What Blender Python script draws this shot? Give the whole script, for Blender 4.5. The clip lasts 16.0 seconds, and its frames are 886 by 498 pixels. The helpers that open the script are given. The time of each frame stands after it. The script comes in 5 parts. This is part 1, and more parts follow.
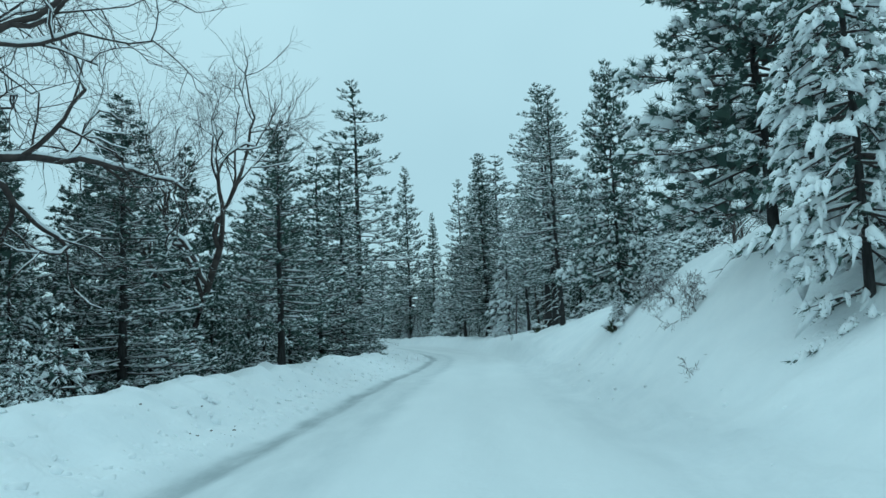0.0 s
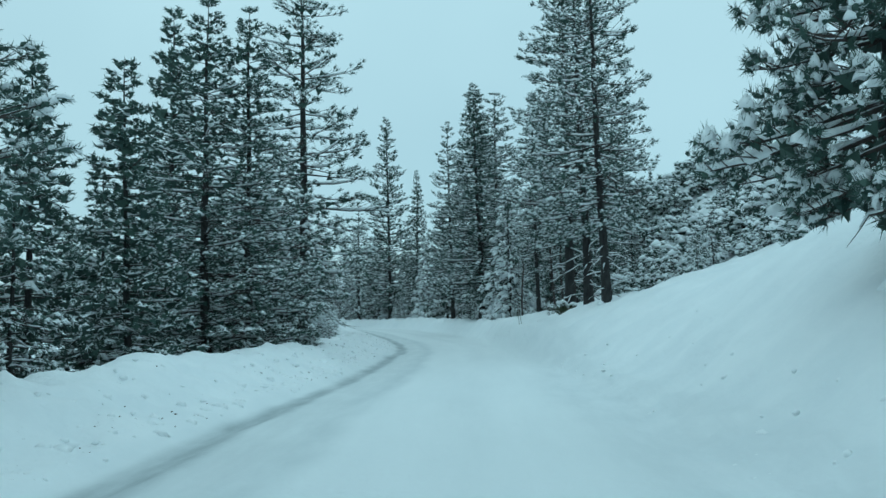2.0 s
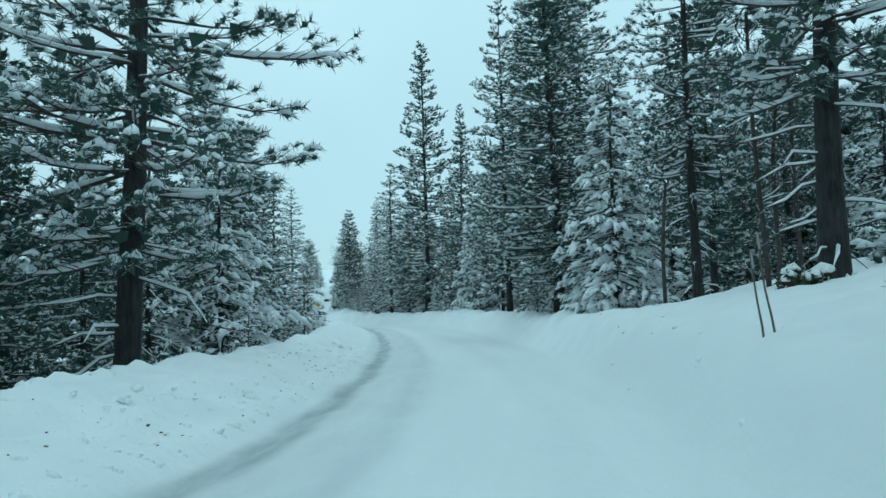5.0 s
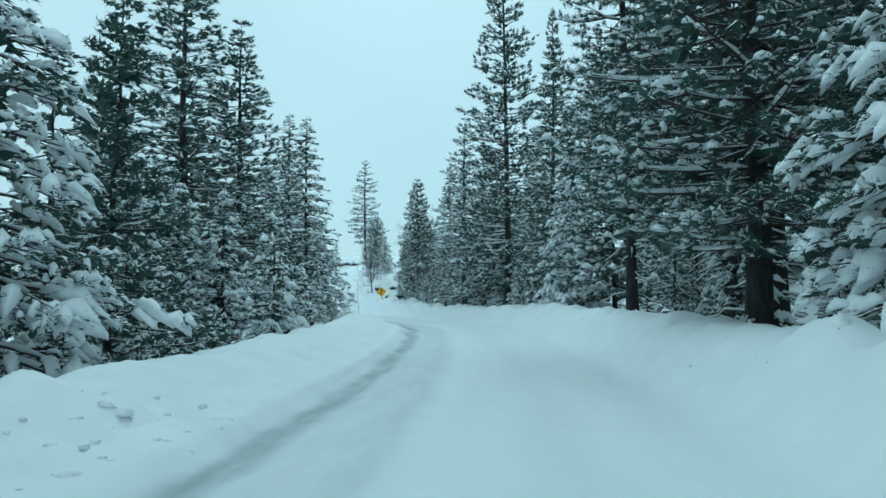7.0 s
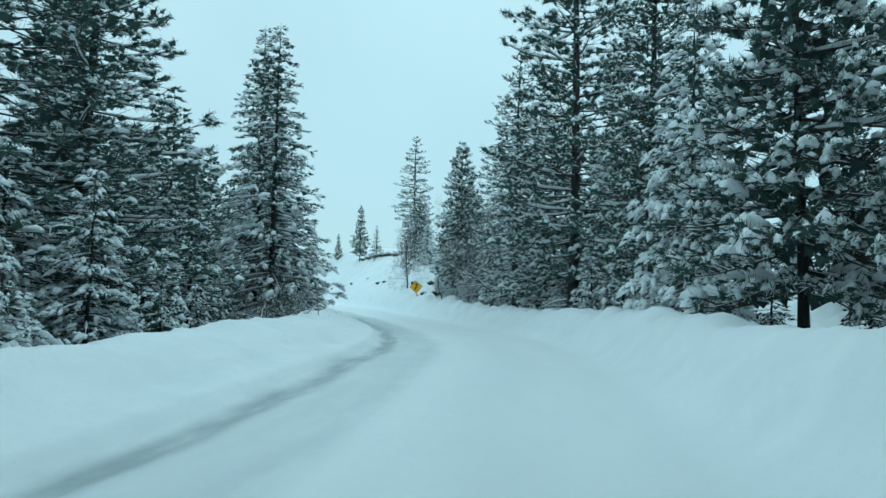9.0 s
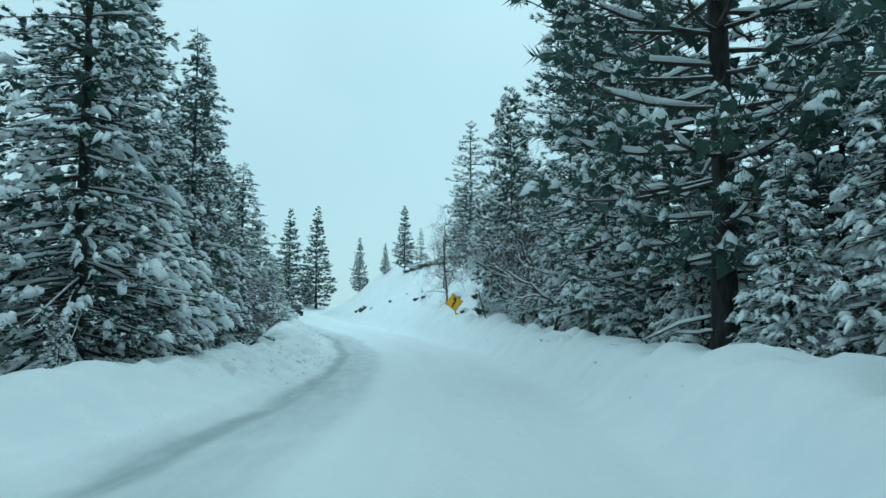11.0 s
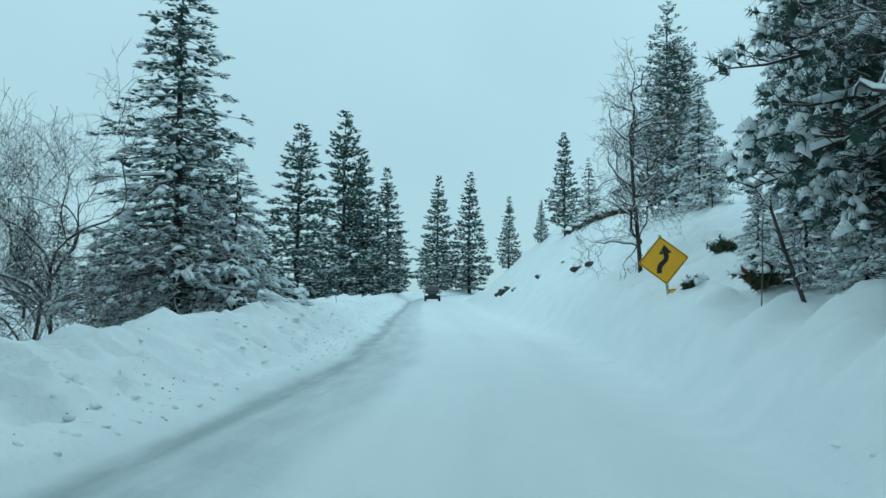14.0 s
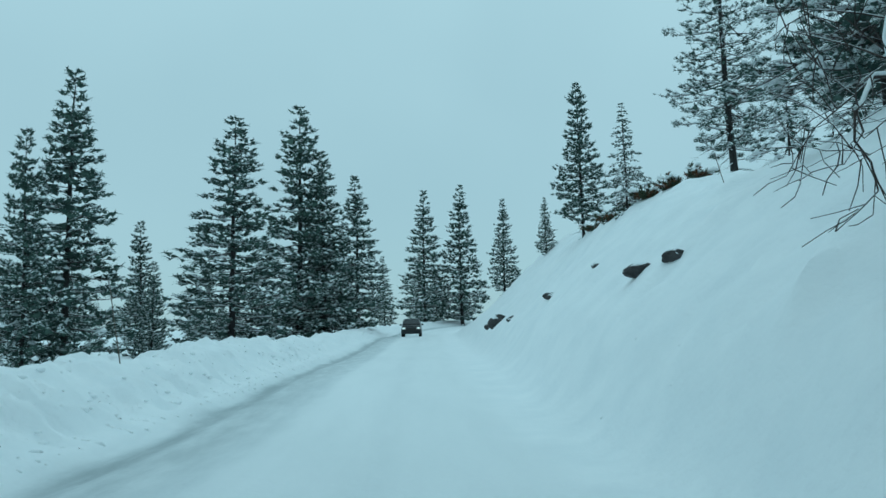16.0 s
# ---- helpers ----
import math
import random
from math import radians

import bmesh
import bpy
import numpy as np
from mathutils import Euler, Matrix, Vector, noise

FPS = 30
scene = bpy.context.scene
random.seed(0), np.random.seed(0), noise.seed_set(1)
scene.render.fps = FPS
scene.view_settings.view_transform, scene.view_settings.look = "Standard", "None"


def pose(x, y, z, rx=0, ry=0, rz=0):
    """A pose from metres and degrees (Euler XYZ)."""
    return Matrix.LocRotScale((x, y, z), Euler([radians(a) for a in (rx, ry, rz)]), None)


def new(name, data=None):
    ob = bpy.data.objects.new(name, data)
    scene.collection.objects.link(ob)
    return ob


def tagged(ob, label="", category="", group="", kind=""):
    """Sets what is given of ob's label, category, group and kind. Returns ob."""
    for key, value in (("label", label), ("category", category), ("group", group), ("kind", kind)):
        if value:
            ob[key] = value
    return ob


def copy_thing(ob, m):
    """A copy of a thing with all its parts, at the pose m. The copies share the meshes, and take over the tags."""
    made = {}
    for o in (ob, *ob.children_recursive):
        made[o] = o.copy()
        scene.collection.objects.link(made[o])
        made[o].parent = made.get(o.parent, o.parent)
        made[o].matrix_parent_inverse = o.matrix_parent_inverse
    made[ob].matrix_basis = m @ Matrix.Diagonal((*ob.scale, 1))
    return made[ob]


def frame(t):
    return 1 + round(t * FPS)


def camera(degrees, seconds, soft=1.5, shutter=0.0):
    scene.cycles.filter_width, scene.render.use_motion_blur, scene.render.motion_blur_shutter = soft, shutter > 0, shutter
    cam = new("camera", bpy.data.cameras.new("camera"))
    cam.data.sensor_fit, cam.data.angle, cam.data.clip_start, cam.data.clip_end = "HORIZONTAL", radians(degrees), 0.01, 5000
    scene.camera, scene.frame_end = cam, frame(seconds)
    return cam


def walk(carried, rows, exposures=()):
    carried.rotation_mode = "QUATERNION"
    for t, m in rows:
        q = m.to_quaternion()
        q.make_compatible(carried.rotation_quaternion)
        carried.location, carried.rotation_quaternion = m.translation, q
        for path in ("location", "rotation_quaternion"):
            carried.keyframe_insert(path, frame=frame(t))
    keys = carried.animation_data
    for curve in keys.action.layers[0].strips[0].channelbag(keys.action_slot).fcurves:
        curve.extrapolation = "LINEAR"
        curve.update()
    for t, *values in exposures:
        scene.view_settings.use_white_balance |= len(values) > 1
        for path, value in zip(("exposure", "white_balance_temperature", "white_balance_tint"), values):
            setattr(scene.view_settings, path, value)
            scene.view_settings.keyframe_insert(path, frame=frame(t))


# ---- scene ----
cam = camera(62.34, 16.0)
PATH = [
    (0.0, pose(-0.000, 0.000, 1.780, 96.397, 2.510, -0.179)),
    (0.5, pose(0.134, 4.011, 1.721, 95.979, 2.247, 0.690)),
    (1.0, pose(0.319, 8.012, 1.673, 95.568, 2.111, 1.007)),
    (1.5, pose(0.554, 12.042, 1.633, 95.156, 1.788, 0.445)),
    (2.0, pose(0.806, 16.052, 1.596, 94.978, 1.465, -0.883)),
    (2.5, pose(1.049, 20.078, 1.563, 95.134, 1.167, -2.593)),
    (3.0, pose(1.277, 23.982, 1.514, 95.482, 1.152, -3.834)),
    (3.5, pose(1.485, 27.896, 1.470, 95.775, 1.540, -3.616)),
    (4.0, pose(1.695, 31.852, 1.429, 95.686, 1.769, -1.739)),
    (4.5, pose(1.872, 35.872, 1.379, 95.231, 2.015, 1.313)),
    (5.0, pose(1.958, 39.798, 1.363, 94.591, 1.564, 4.213)),
    (7.5, pose(1.371, 60.826, 1.366, 93.919, -0.202, 13.579)),
    (8.0, pose(1.028, 64.936, 1.310, 93.805, -0.897, 15.397)),
    (8.5, pose(0.577, 69.016, 1.253, 93.822, -1.437, 16.554)),
    (11.0, pose(-3.429, 91.164, 1.445, 95.363, 0.080, 24.257)),
    (11.5, pose(-4.998, 95.111, 1.391, 95.108, -0.449, 26.862)),
    (12.0, pose(-6.675, 99.257, 1.335, 94.777, -0.552, 29.994)),
    (12.5, pose(-8.487, 103.338, 1.290, 94.418, -0.762, 32.990)),
    (13.0, pose(-10.430, 107.339, 1.259, 94.136, -0.929, 35.542)),
    (13.5, pose(-12.385, 111.265, 1.263, 94.108, -0.743, 37.287)),
    (14.0, pose(-14.461, 115.171, 1.342, 94.367, -0.370, 38.062)),
    (14.5, pose(-16.513, 118.868, 1.444, 94.960, 0.642, 38.261)),
    (15.0, pose(-18.645, 122.541, 1.563, 95.638, 0.932, 38.116)),
    (15.5, pose(-20.934, 126.052, 1.651, 96.333, 1.173, 38.018)),
    (16.0, pose(-23.288, 129.449, 1.742, 96.760, 1.584, 38.224)),
]
EXPOSURE = [(0.0, -0.13, 4900, -23), (3.5, -0.15, 4900, -23), (5.0, 0.04, 4900, -23), (8.5, 0.05, 4900, -23), (12.5, 0.0, 4900, -23), (14.5, -0.2, 4860, -23), (16.0, -0.36, 4820, -24)]
SKY_CLEAR, SKY_CLOUD, SKY_ZENITH, SUN_POWER = 0.015, 0.71, 1.18, 0.2
walk(cam, PATH, EXPOSURE)

# ---- light: snow-cloud sky, no hard sun ----
world = bpy.data.worlds.new("overcast_sky")
scene.world = world
world.use_nodes = True
wn, wl = world.node_tree.nodes, world.node_tree.links
wn.clear()
w_out = wn.new("ShaderNodeOutputWorld")
w_sky = wn.new("ShaderNodeTexSky")
w_sky.sky_type, w_sky.sun_disc = "NISHITA", False
w_sky.sun_elevation, w_sky.sun_rotation = radians(38), radians(200)
w_skybg = wn.new("ShaderNodeBackground")
w_skybg.inputs["Strength"].default_value = SKY_CLEAR
w_cloud = wn.new("ShaderNodeBackground")
w_co = wn.new("ShaderNodeTexCoord")
w_noise = wn.new("ShaderNodeTexNoise")
w_noise.inputs["Scale"].default_value = 2.2
w_noise.inputs["Detail"].default_value = 3.0
w_ramp = wn.new("ShaderNodeValToRGB")
w_ramp.color_ramp.elements[0].position, w_ramp.color_ramp.elements[0].color = 0.32, (0.90, 0.91, 0.92, 1)
w_ramp.color_ramp.elements[1].position, w_ramp.color_ramp.elements[1].color = 0.7, (1.0, 1.0, 1.0, 1)
w_add = wn.new("ShaderNodeAddShader")
wl.new(w_co.outputs["Generated"], w_noise.inputs["Vector"])
wl.new(w_noise.outputs["Fac"], w_ramp.inputs["Fac"])
# a cloud deck is about twice as bright overhead as at its rim
w_sep = wn.new("ShaderNodeSeparateXYZ")
wl.new(w_co.outputs["Generated"], w_sep.inputs["Vector"])
w_deck = wn.new("ShaderNodeMapRange")
w_deck.interpolation_type = "SMOOTHSTEP"
w_deck.inputs["From Min"].default_value, w_deck.inputs["From Max"].default_value = 0.0, 0.8
w_deck.inputs["To Min"].default_value, w_deck.inputs["To Max"].default_value = SKY_CLOUD * 0.9, SKY_CLOUD * SKY_ZENITH
wl.new(w_sep.outputs["Z"], w_deck.inputs["Value"])
wl.new(w_deck.outputs["Result"], w_cloud.inputs["Strength"])
wl.new(w_ramp.outputs["Color"], w_cloud.inputs["Color"])
wl.new(w_sky.outputs["Color"], w_skybg.inputs["Color"])
wl.new(w_skybg.outputs["Background"], w_add.inputs[0])
wl.new(w_cloud.outputs["Background"], w_add.inputs[1])
wl.new(w_add.outputs["Shader"], w_out.inputs["Surface"])
sun = new("sun", bpy.data.lights.new("sun", "SUN"))
sun.data.energy, sun.data.angle, sun.data.color = SUN_POWER, radians(40), (1.0, 0.97, 0.93)
sun.matrix_world = pose(0, 0, 60, 52, 0, 200)


# ---- materials ----
def material(name, build):
    m = bpy.data.materials.new(name)
    m.use_nodes = True
    n, l = m.node_tree.nodes, m.node_tree.links
    b = n["Principled BSDF"]
    build(n, l, b)
    return m


def noise_node(n, l, scale, detail=4.0, rough=0.55, coord="Object", stretch=None):
    co = n.new("ShaderNodeTexCoord")
    t = n.new("ShaderNodeTexNoise")
    t.inputs["Scale"].default_value, t.inputs["Detail"].default_value, t.inputs["Roughness"].default_value = scale, detail, rough
    src = co.outputs[coord]
    if stretch:
        mp = n.new("ShaderNodeMapping")
        mp.inputs["Scale"].default_value = stretch
        l.new(src, mp.inputs["Vector"])
        src = mp.outputs["Vector"]
    l.new(src, t.inputs["Vector"])
    return t


def ramp(n, l, fac, a, ca, b, cb):
    r = n.new("ShaderNodeValToRGB")
    e = r.color_ramp.elements
    e[0].position, e[0].color, e[1].position, e[1].color = a, (*ca, 1), b, (*cb, 1)
    l.new(fac, r.inputs["Fac"])
    return r.outputs["Color"]


def mix(n, l, fac, a, b):
    m = n.new("ShaderNodeMix")
    m.data_type = "RGBA"
    for sock, v in ((m.inputs["Factor"], fac), (m.inputs[6], a), (m.inputs[7], b)):
        if isinstance(v, tuple):
            sock.default_value = (*v, 1)
        elif isinstance(v, (int, float)):
            sock.default_value = v
        else:
            l.new(v, sock)
    return m.outputs[2]


def bump(n, l, b, height, strength, distance):
    k = n.new("ShaderNodeBump")
    k.inputs["Strength"].default_value, k.inputs["Distance"].default_value = strength, distance
    l.new(height, k.inputs["Height"])
    l.new(k.outputs["Normal"], b.inputs["Normal"])


def math_node(n, l, op, a, b=0.0, c=0.0):
    m = n.new("ShaderNodeMath")
    m.operation = op
    for i, v in enumerate((a, b, c)):
        if isinstance(v, (int, float)):
            m.inputs[i].default_value = v
        else:
            l.new(v, m.inputs[i])
    return m.outputs[0]


def band(n, l, v, lo, hi, soft):
    up = n.new("ShaderNodeMapRange")
    up.interpolation_type = "SMOOTHSTEP"
    up.inputs["From Min"].default_value, up.inputs["From Max"].default_value = lo - soft, lo + soft
    l.new(v, up.inputs["Value"])
    dn = n.new("ShaderNodeMapRange")
    dn.interpolation_type = "SMOOTHSTEP"
    dn.inputs["From Min"].default_value, dn.inputs["From Max"].default_value = hi - soft, hi + soft
    dn.inputs["To Min"].default_value, dn.inputs["To Max"].default_value = 1.0, 0.0
    l.new(v, dn.inputs["Value"])
    return math_node(n, l, "MULTIPLY", up.outputs["Result"], dn.outputs["Result"])


def snow_ground(n, l, b):
    # uv: x metres along the road, y metres from its left edge
    uv = n.new("ShaderNodeUVMap")
    sep = n.new("ShaderNodeSeparateXYZ")
    l.new(uv.outputs["UV"], sep.inputs["Vector"])
    wob = noise_node(n, l, 0.35, 3.0)
    v = math_node(n, l, "ADD", sep.outputs["Y"], math_node(n, l, "MULTIPLY", math_node(n, l, "SUBTRACT", wob.outputs["Fac"], 0.5), 0.5))
    grain = noise_node(n, l, 9.0, 5.0)
    lump = noise_node(n, l, 1.1, 4.0)
    base = ramp(n, l, lump.outputs["Fac"], 0.3, (0.83, 0.86, 0.885), 0.7, (0.90, 0.92, 0.935))
    streak = noise_node(n, l, 0.8, 4.0, 0.6, "UV", (0.16, 1.0, 1.0))
    packed = ramp(n, l, streak.outputs["Fac"], 0.25, (0.79, 0.82, 0.84), 0.75, (0.86, 0.885, 0.90))
    on_road = band(n, l, v, 0.05, 5.3, 0.45)
    col = mix(n, l, on_road, base, packed)
    worn = noise_node(n, l, 2.4, 4.0, 0.6, "UV", (0.25, 1.0, 1.0))
    wear = n.new("ShaderNodeMapRange")
    wear.inputs["From Min"].default_value, wear.inputs["From Max"].default_value = 0.3, 0.62
    wear.inputs["To Min"].default_value, wear.inputs["To Max"].default_value = 0.45, 1.0
    l.new(worn.outputs["Fac"], wear.inputs["Value"])
    grown = n.new("ShaderNodeMapRange")
    grown.inputs["From Min"].default_value, grown.inputs["From Max"].default_value = 86.0, 108.0
    grown.inputs["To Min"].default_value, grown.inputs["To Max"].default_value = 0.36, 0.85
    l.new(sep.outputs["X"], grown.inputs["Value"])
    broad = math_node(n, l, "MULTIPLY", band(n, l, v, 0.05, 1.35, 0.5), math_node(n, l, "MULTIPLY", wear.outputs["Result"], grown.outputs["Result"]))
    col = mix(n, l, broad, col, (0.50, 0.54, 0.56))
    rut = math_node(n, l, "MULTIPLY", band(n, l, v, 0.06, 0.50, 0.16), wear.outputs["Result"])
    col = mix(n, l, rut, col, (0.41, 0.45, 0.47))
    rut2 = math_node(n, l, "MULTIPLY", band(n, l, v, 1.25, 1.75, 0.3), math_node(n, l, "MULTIPLY", wear.outputs["Result"], 0.42))
    col = mix(n, l, rut2, col, (0.50, 0.55, 0.58))
    rut3 = math_node(n, l, "MULTIPLY", band(n, l, v, 3.2, 3.7, 0.35), math_node(n, l, "MULTIPLY", wear.outputs["Result"], 0.12))
    col = mix(n, l, rut3, col, (0.56, 0.60, 0.63))
    # greyer band along the road's right edge, fading out past the first stretch
    early = n.new("ShaderNodeMapRange")
    early.inputs["From Min"].default_value, early.inputs["From Max"].default_value = 54.0, 36.0
    early.inputs["To Min"].default_value, early.inputs["To Max"].default_value = 0.0, 0.42
    l.new(sep.outputs["X"], early.inputs["Value"])
    edge_band = math_node(n, l, "MULTIPLY", band(n, l, v, 4.9, 6.5, 0.45), math_node(n, l, "MULTIPLY", wear.outputs["Result"], early.outputs["Result"]))
    col = mix(n, l, edge_band, col, (0.58, 0.62, 0.65))
    # grit thrown on to the left bank
    speck = noise_node(n, l, 14.0, 3.0, 0.7)
    dirt = n.new("ShaderNodeMapRange")
    dirt.inputs["From Min"].default_value, dirt.inputs["From Max"].default_value = 0.66, 0.72
    l.new(speck.outputs["Fac"], dirt.inputs["Value"])
    side = band(n, l, sep.outputs["Y"], -1.6, -0.35, 0.3)
    patch = n.new("ShaderNodeMapRange")
    patch.inputs["From Min"].default_value, patch.inputs["From Max"].default_value = 0.5, 0.62
    l.new(lump.outputs["Fac"], patch.inputs["Value"])
    grit = math_node(n, l, "MULTIPLY", math_node(n, l, "MULTIPLY", dirt.outputs["Result"], side), patch.outputs["Result"])
    col = mix(n, l, grit, col, (0.16, 0.15, 0.13))
    l.new(col, b.inputs["Base Color"])
    b.inputs["Roughness"].default_value = 0.75
    b.inputs["Specular IOR Level"].default_value = 0.25
    h = math_node(n, l, "ADD", math_node(n, l, "MULTIPLY", grain.outputs["Fac"], 0.35), lump.outputs["Fac"])
    bump(n, l, b, h, 0.6, 0.10)


def snow_clod(n, l, b):
    t = noise_node(n, l, 9.0, 4.0)
    l.new(ramp(n, l, t.outputs["Fac"], 0.3, (0.84, 0.87, 0.89), 0.7, (0.92, 0.935, 0.945)), b.inputs["Base Color"])
    b.inputs["Roughness"].default_value = 0.8
    bump(n, l, b, t.outputs["Fac"], 0.5, 0.03)


def snow_soft(n, l, b):
    t = noise_node(n, l, 7.0, 4.0)
    l.new(ramp(n, l, t.outputs["Fac"], 0.3, (0.82, 0.85, 0.875), 0.7, (0.91, 0.925, 0.935)), b.inputs["Base Color"])
    b.inputs["Roughness"].default_value = 0.8
    b.inputs["Specular IOR Level"].default_value = 0.2
    bump(n, l, b, t.outputs["Fac"], 0.4, 0.05)


NEEDLE_DUST = 0.50


def dusted(n, l, b, col, amount, scale=3.5, sway=1.4):
    # snow lying on faces that look up
    g = n.new("ShaderNodeNewGeometry")
    sep = n.new("ShaderNodeSeparateXYZ")
    l.new(g.outputs["Normal"], sep.inputs["Vector"])
    t = noise_node(n, l, scale, 3.0)
    s = math_node(n, l, "ADD", sep.outputs["Z"], math_node(n, l, "MULTIPLY", math_node(n, l, "SUBTRACT", t.outputs["Fac"], 0.5), sway))
    k = n.new("ShaderNodeMapRange")
    k.inputs["From Min"].default_value, k.inputs["From Max"].default_value = 1.0 - amount, 1.15 - amount
    l.new(s, k.inputs["Value"])
    l.new(mix(n, l, k.outputs["Result"], col, (0.82, 0.85, 0.87)), b.inputs["Base Color"])


def needles(n, l, b):
    g = n.new("ShaderNodeNewGeometry")
    info = n.new("ShaderNodeObjectInfo")
    isl = ramp(n, l, g.outputs["Random Per Island"], 0.0, (0.032, 0.059, 0.052), 1.0, (0.080, 0.122, 0.098))
    col = mix(n, l, math_node(n, l, "MULTIPLY", info.outputs["Random"], 0.4), isl, (0.040, 0.068, 0.058))
    dusted(n, l, b, col, NEEDLE_DUST, 4.5, 2.2)
    b.inputs["Roughness"].default_value = 0.6
    b.inputs["Specular IOR Level"].default_value = 0.3


def bark(n, l, b):
    plate = noise_node(n, l, 5.0, 5.0, 0.65, "Object", (2.2, 2.2, 0.45))
    col = ramp(n, l, plate.outputs["Fac"], 0.36, (0.008, 0.0085, 0.009), 0.70, (0.046, 0.045, 0.044))
    dusted(n, l, b, col, 0.42, 6.0, 1.9)
    b.inputs["Roughness"].default_value = 0.9
    bump(n, l, b, plate.outputs["Fac"], 0.8, 0.05)


def twig_bark(n, l, b):
    t = noise_node(n, l, 6.0, 3.0)
    col = ramp(n, l, t.outputs["Fac"], 0.3, (0.030, 0.025, 0.024), 0.7, (0.075, 0.060, 0.055))
    dusted(n, l, b, col, 0.5)
    b.inputs["Roughness"].default_value = 0.9


def rock(n, l, b):
    t = noise_node(n, l, 2.5, 6.0, 0.65)
    col = ramp(n, l, t.outputs["Fac"], 0.3, (0.018, 0.018, 0.019), 0.7, (0.075, 0.073, 0.072))
    dusted(n, l, b, col, 0.30)
    b.inputs["Roughness"].default_value = 0.9
    bump(n, l, b, t.outputs["Fac"], 0.8, 0.1)


def plain(col, rough=0.5, metal=0.0, wear=0.12, scale=8.0):
    def f(n, l, b):
        t = noise_node(n, l, scale, 4.0)
        dark = tuple(c * (1 - wear) for c in col)
        l.new(ramp(n, l, t.outputs["Fac"], 0.35, dark, 0.65, col), b.inputs["Base Color"])
        b.inputs["Roughness"].default_value, b.inputs["Metallic"].default_value = rough, metal
    return f


def glassy(n, l, b):
    b.inputs["Base Color"].default_value = (0.02, 0.025, 0.03, 1)
    b.inputs["Roughness"].default_value = 0.08
    b.inputs["Specular IOR Level"].default_value = 0.7


M_SNOW = material("trodden_and_fresh_snow", snow_ground)
M_PAD = material("fresh_snow", snow_soft)
M_CLOD = material("broken_snow", snow_clod)
M_NEEDLE = material("pine_needles", needles)
M_BARK = material("pine_bark", bark)
M_TWIG = material("twig_bark", twig_bark)
M_ROCK = material("grey_rock", rock)
M_YELLOW = material("yellow_sign_sheeting", plain((0.86, 0.46, 0.012), 0.4, 0.0, 0.06))
M_BLACK = material("black_sign_ink", plain((0.012, 0.012, 0.012), 0.5))
M_STEEL = material("galvanised_steel", plain((0.42, 0.43, 0.44), 0.45, 0.9, 0.25))
M_STAKE = material("weathered_stake_wood", plain((0.14, 0.115, 0.095), 0.8, 0.0, 0.4))
M_PAINT = material("dark_car_paint", plain((0.018, 0.020, 0.024), 0.3, 0.2, 0.2, 3.0))
M_RUBBER = material("tyre_rubber", plain((0.012, 0.012, 0.012), 0.85))
M_GLASS = material("car_glass", glassy)
def head_lamp(n, l, b):
    b.inputs["Base Color"].default_value = (0.8, 0.8, 0.78, 1)
    b.inputs["Emission Color"].default_value = (1.0, 0.97, 0.9, 1)
    b.inputs["Emission Strength"].default_value = 0.5


M_HEAD = material("lit_headlight", head_lamp)
M_DRY = material("dry_brown_leaves", plain((0.13, 0.065, 0.03), 0.8, 0.0, 0.4, 20.0))
M_GREEN = material("shrub_leaves", plain((0.045, 0.065, 0.03), 0.6, 0.0, 0.4, 15.0))


# ---- the road's line and the lie of the land ----
def glide(x, xs, ys):
    """Smooth interpolation through a short table."""
    x = np.asarray(x, float)
    xs, ys = np.asarray(xs, float), np.asarray(ys, float)
    i = np.clip(np.searchsorted(xs, x) - 1, 0, len(xs) - 2)
    f = np.clip((x - xs[i]) / (xs[i + 1] - xs[i]), 0, 1)
    return ys[i] + (ys[i + 1] - ys[i]) * f * f * (3 - 2 * f)


def step(x, a, b):
    f = np.clip((np.asarray(x, float) - a) / (b - a), 0, 1)
    return f * f * (3 - 2 * f)


LINE = np.array([(-6.0, -160.0), (-4.2, -80.0), (-1.2, -20.0), (0.0, 0.0), (0.55, 12.0), (1.28, 24.0), (1.87, 35.9), (2.05, 45.0), (1.75, 55.0),
                 (0.95, 66.0), (-1.1, 79.0), (-4.2, 93.0), (-8.5, 103.3), (-12.4, 111.3), (-16.5, 118.9), (-23.3, 129.45),
                 (-35.6, 144.4), (-50.0, 161.8), (-67.4, 182.7), (-78.0, 197.0), (-84.0, 212.0), (-86.0, 240.0), (-84.0, 300.0), (-80.0, 520.0)])


def smooth_line(points, gap=0.5):
    k = np.r_[0, np.cumsum(np.linalg.norm(np.diff(points, axis=0), axis=1))]
    s = np.arange(0, k[-1], gap)
    p = np.c_[np.interp(s, k, points[:, 0]), np.interp(s, k, points[:, 1])]
    w = np.hanning(31)
    w /= w.sum()
    q = np.c_[[np.convolve(np.pad(p[:, c], 15, mode="edge"), w, "valid") for c in (0, 1)]].T
    q[:20], q[-20:] = p[:20], p[-20:]
    return q


ROAD = smooth_line(LINE)
ROAD_S = np.r_[0, np.cumsum(np.linalg.norm(np.diff(ROAD, axis=0), axis=1))]
ROAD_S -= ROAD_S[np.argmin(np.linalg.norm(ROAD, axis=1))]
TAN = np.gradient(ROAD, axis=0)
TAN /= np.linalg.norm(TAN, axis=1)[:, None]
NOR = np.c_[TAN[:, 1], -TAN[:, 0]]


